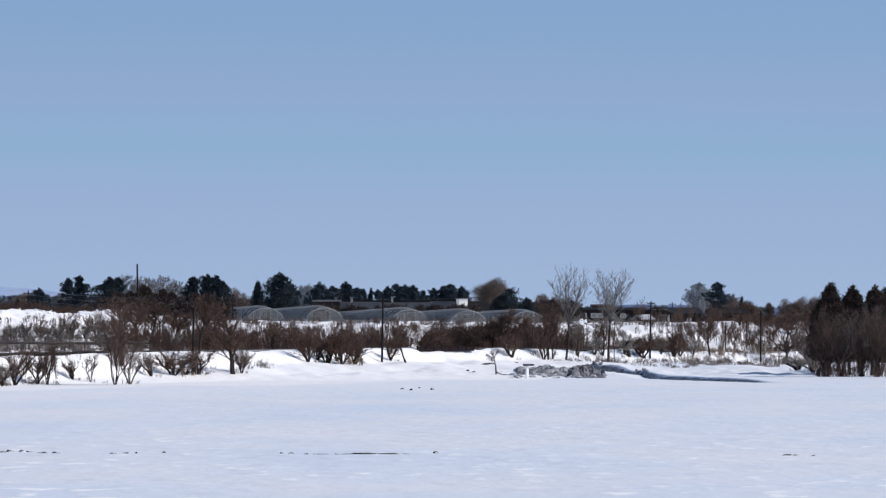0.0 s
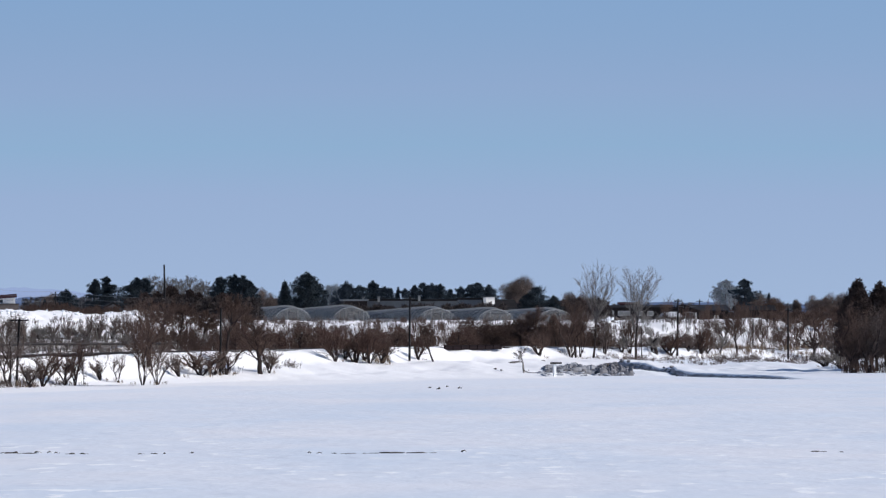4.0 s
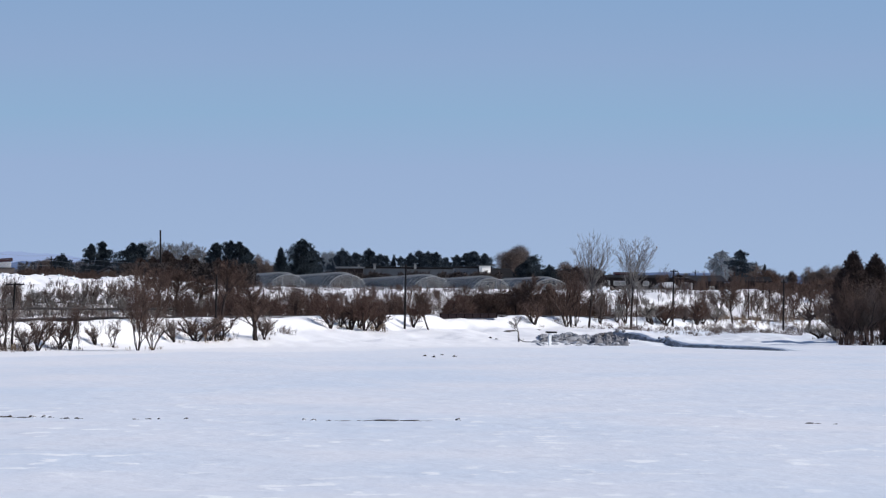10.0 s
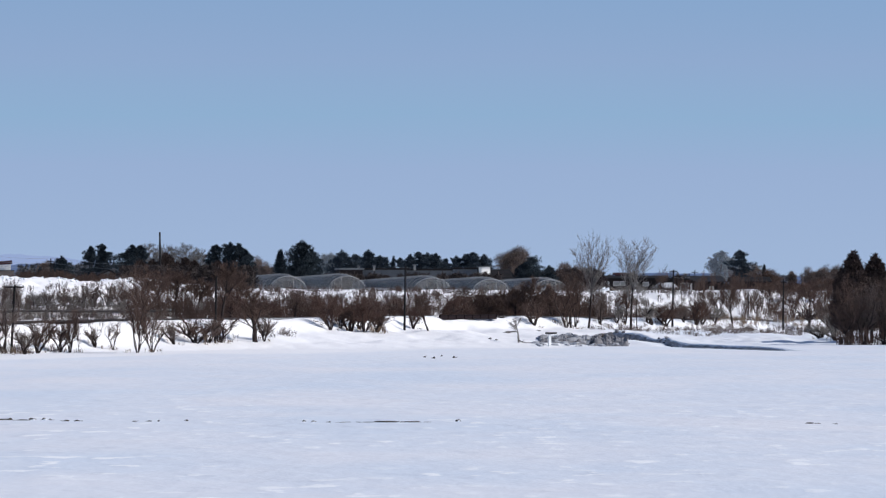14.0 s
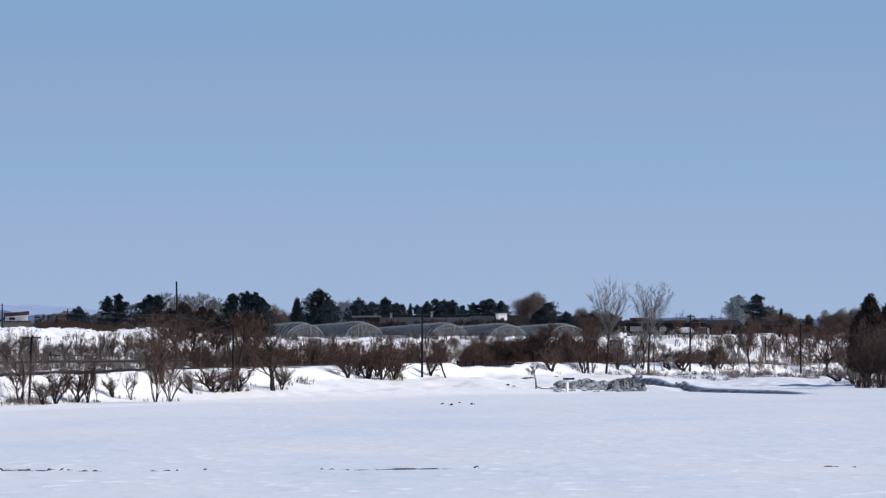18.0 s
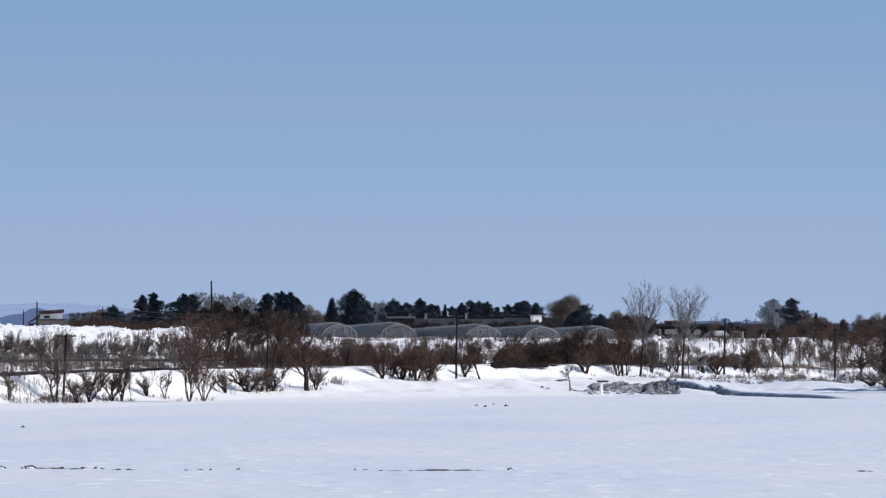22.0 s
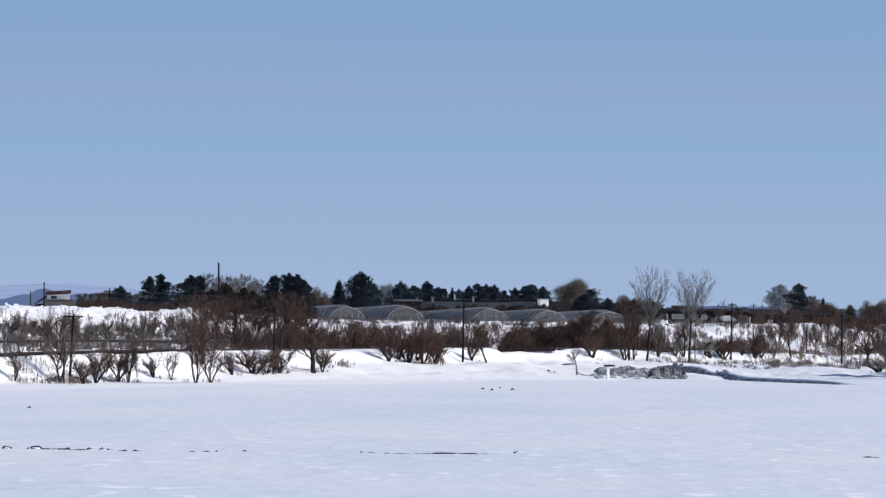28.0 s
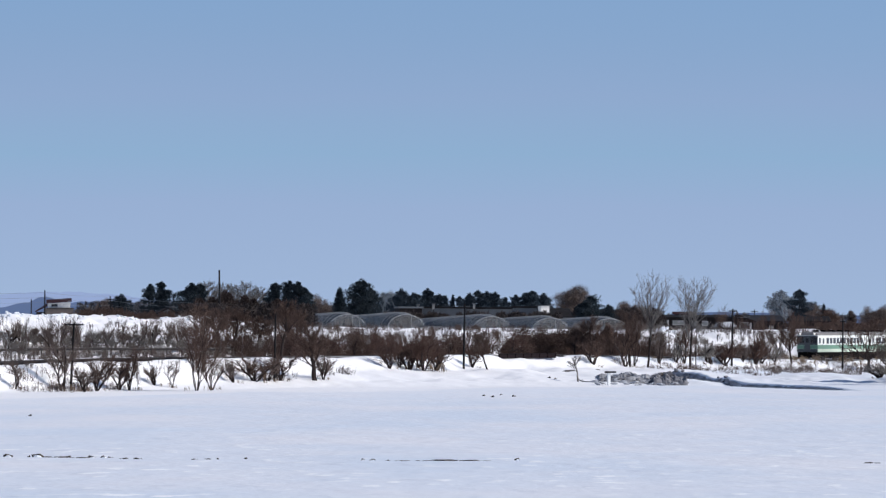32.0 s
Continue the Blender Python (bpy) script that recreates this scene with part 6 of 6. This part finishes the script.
def railcar(front, label):
    """A diesel railcar, 21.3 m long; its front looks along -y, rails at z 0."""
    root = thing("railcar", 0, 0, 0, 0, label, "railcar", "train")
    L = 21.0
    part("lower_body", boxed(-1.45, 1.45, 0, L, 0.98, 1.40, 0.02), LIME, root, "pale green lower band")
    part("green_band", boxed(-1.455, 1.455, -0.005, L + 0.005, 1.403, 1.93), GREEN, root, "green band")
    part("upper_body", boxed(-1.45, 1.45, 0, L, 1.933, 3.2, 0.02), CREAM, root, "cream-white upper side")
    arc = [(-1.44, 3.2), (-1.40, 3.36), (-1.2, 3.52), (-0.7, 3.64), (0, 3.68), (0.7, 3.64), (1.2, 3.52), (1.40, 3.36), (1.44, 3.2)]
    part("roof", prism(bmesh.new(), arc, 0.02, L - 0.02), ROOFG, root)
    for yy in (3.0, 6.5, 10.0, 13.5, 17.0):
        part("roof_vent", boxed(-0.35, 0.35, yy, yy + 0.9, 3.6, 3.92, 0.06), UNDER, root)
    for sx in (-1, 1):
        a, b = sorted((sx * 1.44, sx * 1.475))
        for i in range(10):
            yy = 3.7 + 1.44 * i
            w = part("window", boxed(a, b, yy, yy + 0.98, 2.12, 2.87), STEEL_DARK, root)
            part("pane", boxed(a if sx > 0 else a - 0.006, b + 0.006 if sx > 0 else b, yy + 0.05, yy + 0.93, 2.17, 2.82), PANE, w)
        for yy in (1.9, 18.3):
            d = part("door", boxed(a, b, yy, yy + 0.95, 1.94, 2.95), CREAM, root)
            part("pane", boxed(a - (0.006 if sx < 0 else 0), b + (0.006 if sx > 0 else 0), yy + 0.15, yy + 0.8, 2.1, 2.8), PANE, d)
        part("cab_window", boxed(a, b, 0.5, 1.2, 2.15, 2.85), PANE, root)
    part("underframe", boxed(-1.32, 1.32, 0.3, L - 0.3, 0.30, 0.977), UNDER, root)
    for yy in (6.2, 9.2, 12.0):
        part("equipment_box", boxed(-1.34, 1.34, yy, yy + 2.0, 0.14, 0.56, 0.04), UNDER, root)
    for yy in (2.4, 16.4):
        bogie = part("bogie", boxed(-1.05, 1.05, yy, yy + 2.4, 0.35, 0.62, 0.05), UNDER, root)
        for q in (0.25, 2.15):
            for sx in (-0.6, 0.6):
                t = Tubes()
                t.tube([(sx - 0.07, yy + q, 0.43), (sx + 0.07, yy + q, 0.43)], [0.43, 0.43], 18)
                mesh_part("wheel", t.v, t.f, RAIL, bogie)
    if front:
        # front panels carry their shade in the paint colour
        part("front_panel", boxed(-1.43, 1.43, -0.02, 0.0, 1.94, 3.15), FRONT_SHADE, root, "cream front darkened for shade")
        part("lower_front", boxed(-1.43, 1.43, -0.02, 0.0, 0.99, 1.39), FRONT_SHADE, root, "lower front darkened for shade")
        part("left_windscreen", boxed(-1.36, -0.46, -0.04, 0.01, 2.2, 3.0), PANE, root)
        part("right_windscreen", boxed(0.46, 1.36, -0.04, 0.01, 2.2, 3.0), PANE, root)
        g = part("gangway_door", boxed(-0.42, 0.42, -0.10, 0.0, 1.0, 3.0, 0.02), FRONT_SHADE, root)
        part("pane", boxed(-0.25, 0.25, -0.115, -0.101, 2.25, 2.85), PANE, g)
        for sx in (-1.0, 1.0):
            t = Tubes()
            t.tube([(sx, -0.10, 3.42), (sx, 0.06, 3.42)], [0.09, 0.09], 14)
            mesh_part("headlamp", t.v, t.f, LAMP, root, "lit headlamp")
        part("snow_plough", prism(bmesh.new(), [(-1.3, 0.2), (1.3, 0.2), (1.3, 0.97), (-1.3, 0.97)], -0.15, 0.25), UNDER, root)
        part("coupler", boxed(-0.15, 0.15, -0.5, 0.0, 0.75, 1.0, 0.03), UNDER, root)
    return root


cars = [railcar(True, "cream and green diesel railcar with lit headlamps"), railcar(False, "cream and green diesel railcar coupled behind the first")]


def motions():
    """The train runs along the line towards us."""
    turn = math.degrees(math.atan2(-RAIL_T[0], RAIL_T[1])) + 180
    for i, car in enumerate(cars):
        rows = []
        for t in (0.0, 8.0, 16.0, 24.0, 28.0, 30.0, 31.0, 32.0):
            s = (t - 32.0) * SPEED - 21.3 * i + S_END
            x, y = rail_xy(s, 0.0)
            rows.append((t, pose(x, y, float(rail_z(s)), 0, 0, turn)))
        walk(car, rows)


SPEED, S_END = 19.5, 0.00
motions()
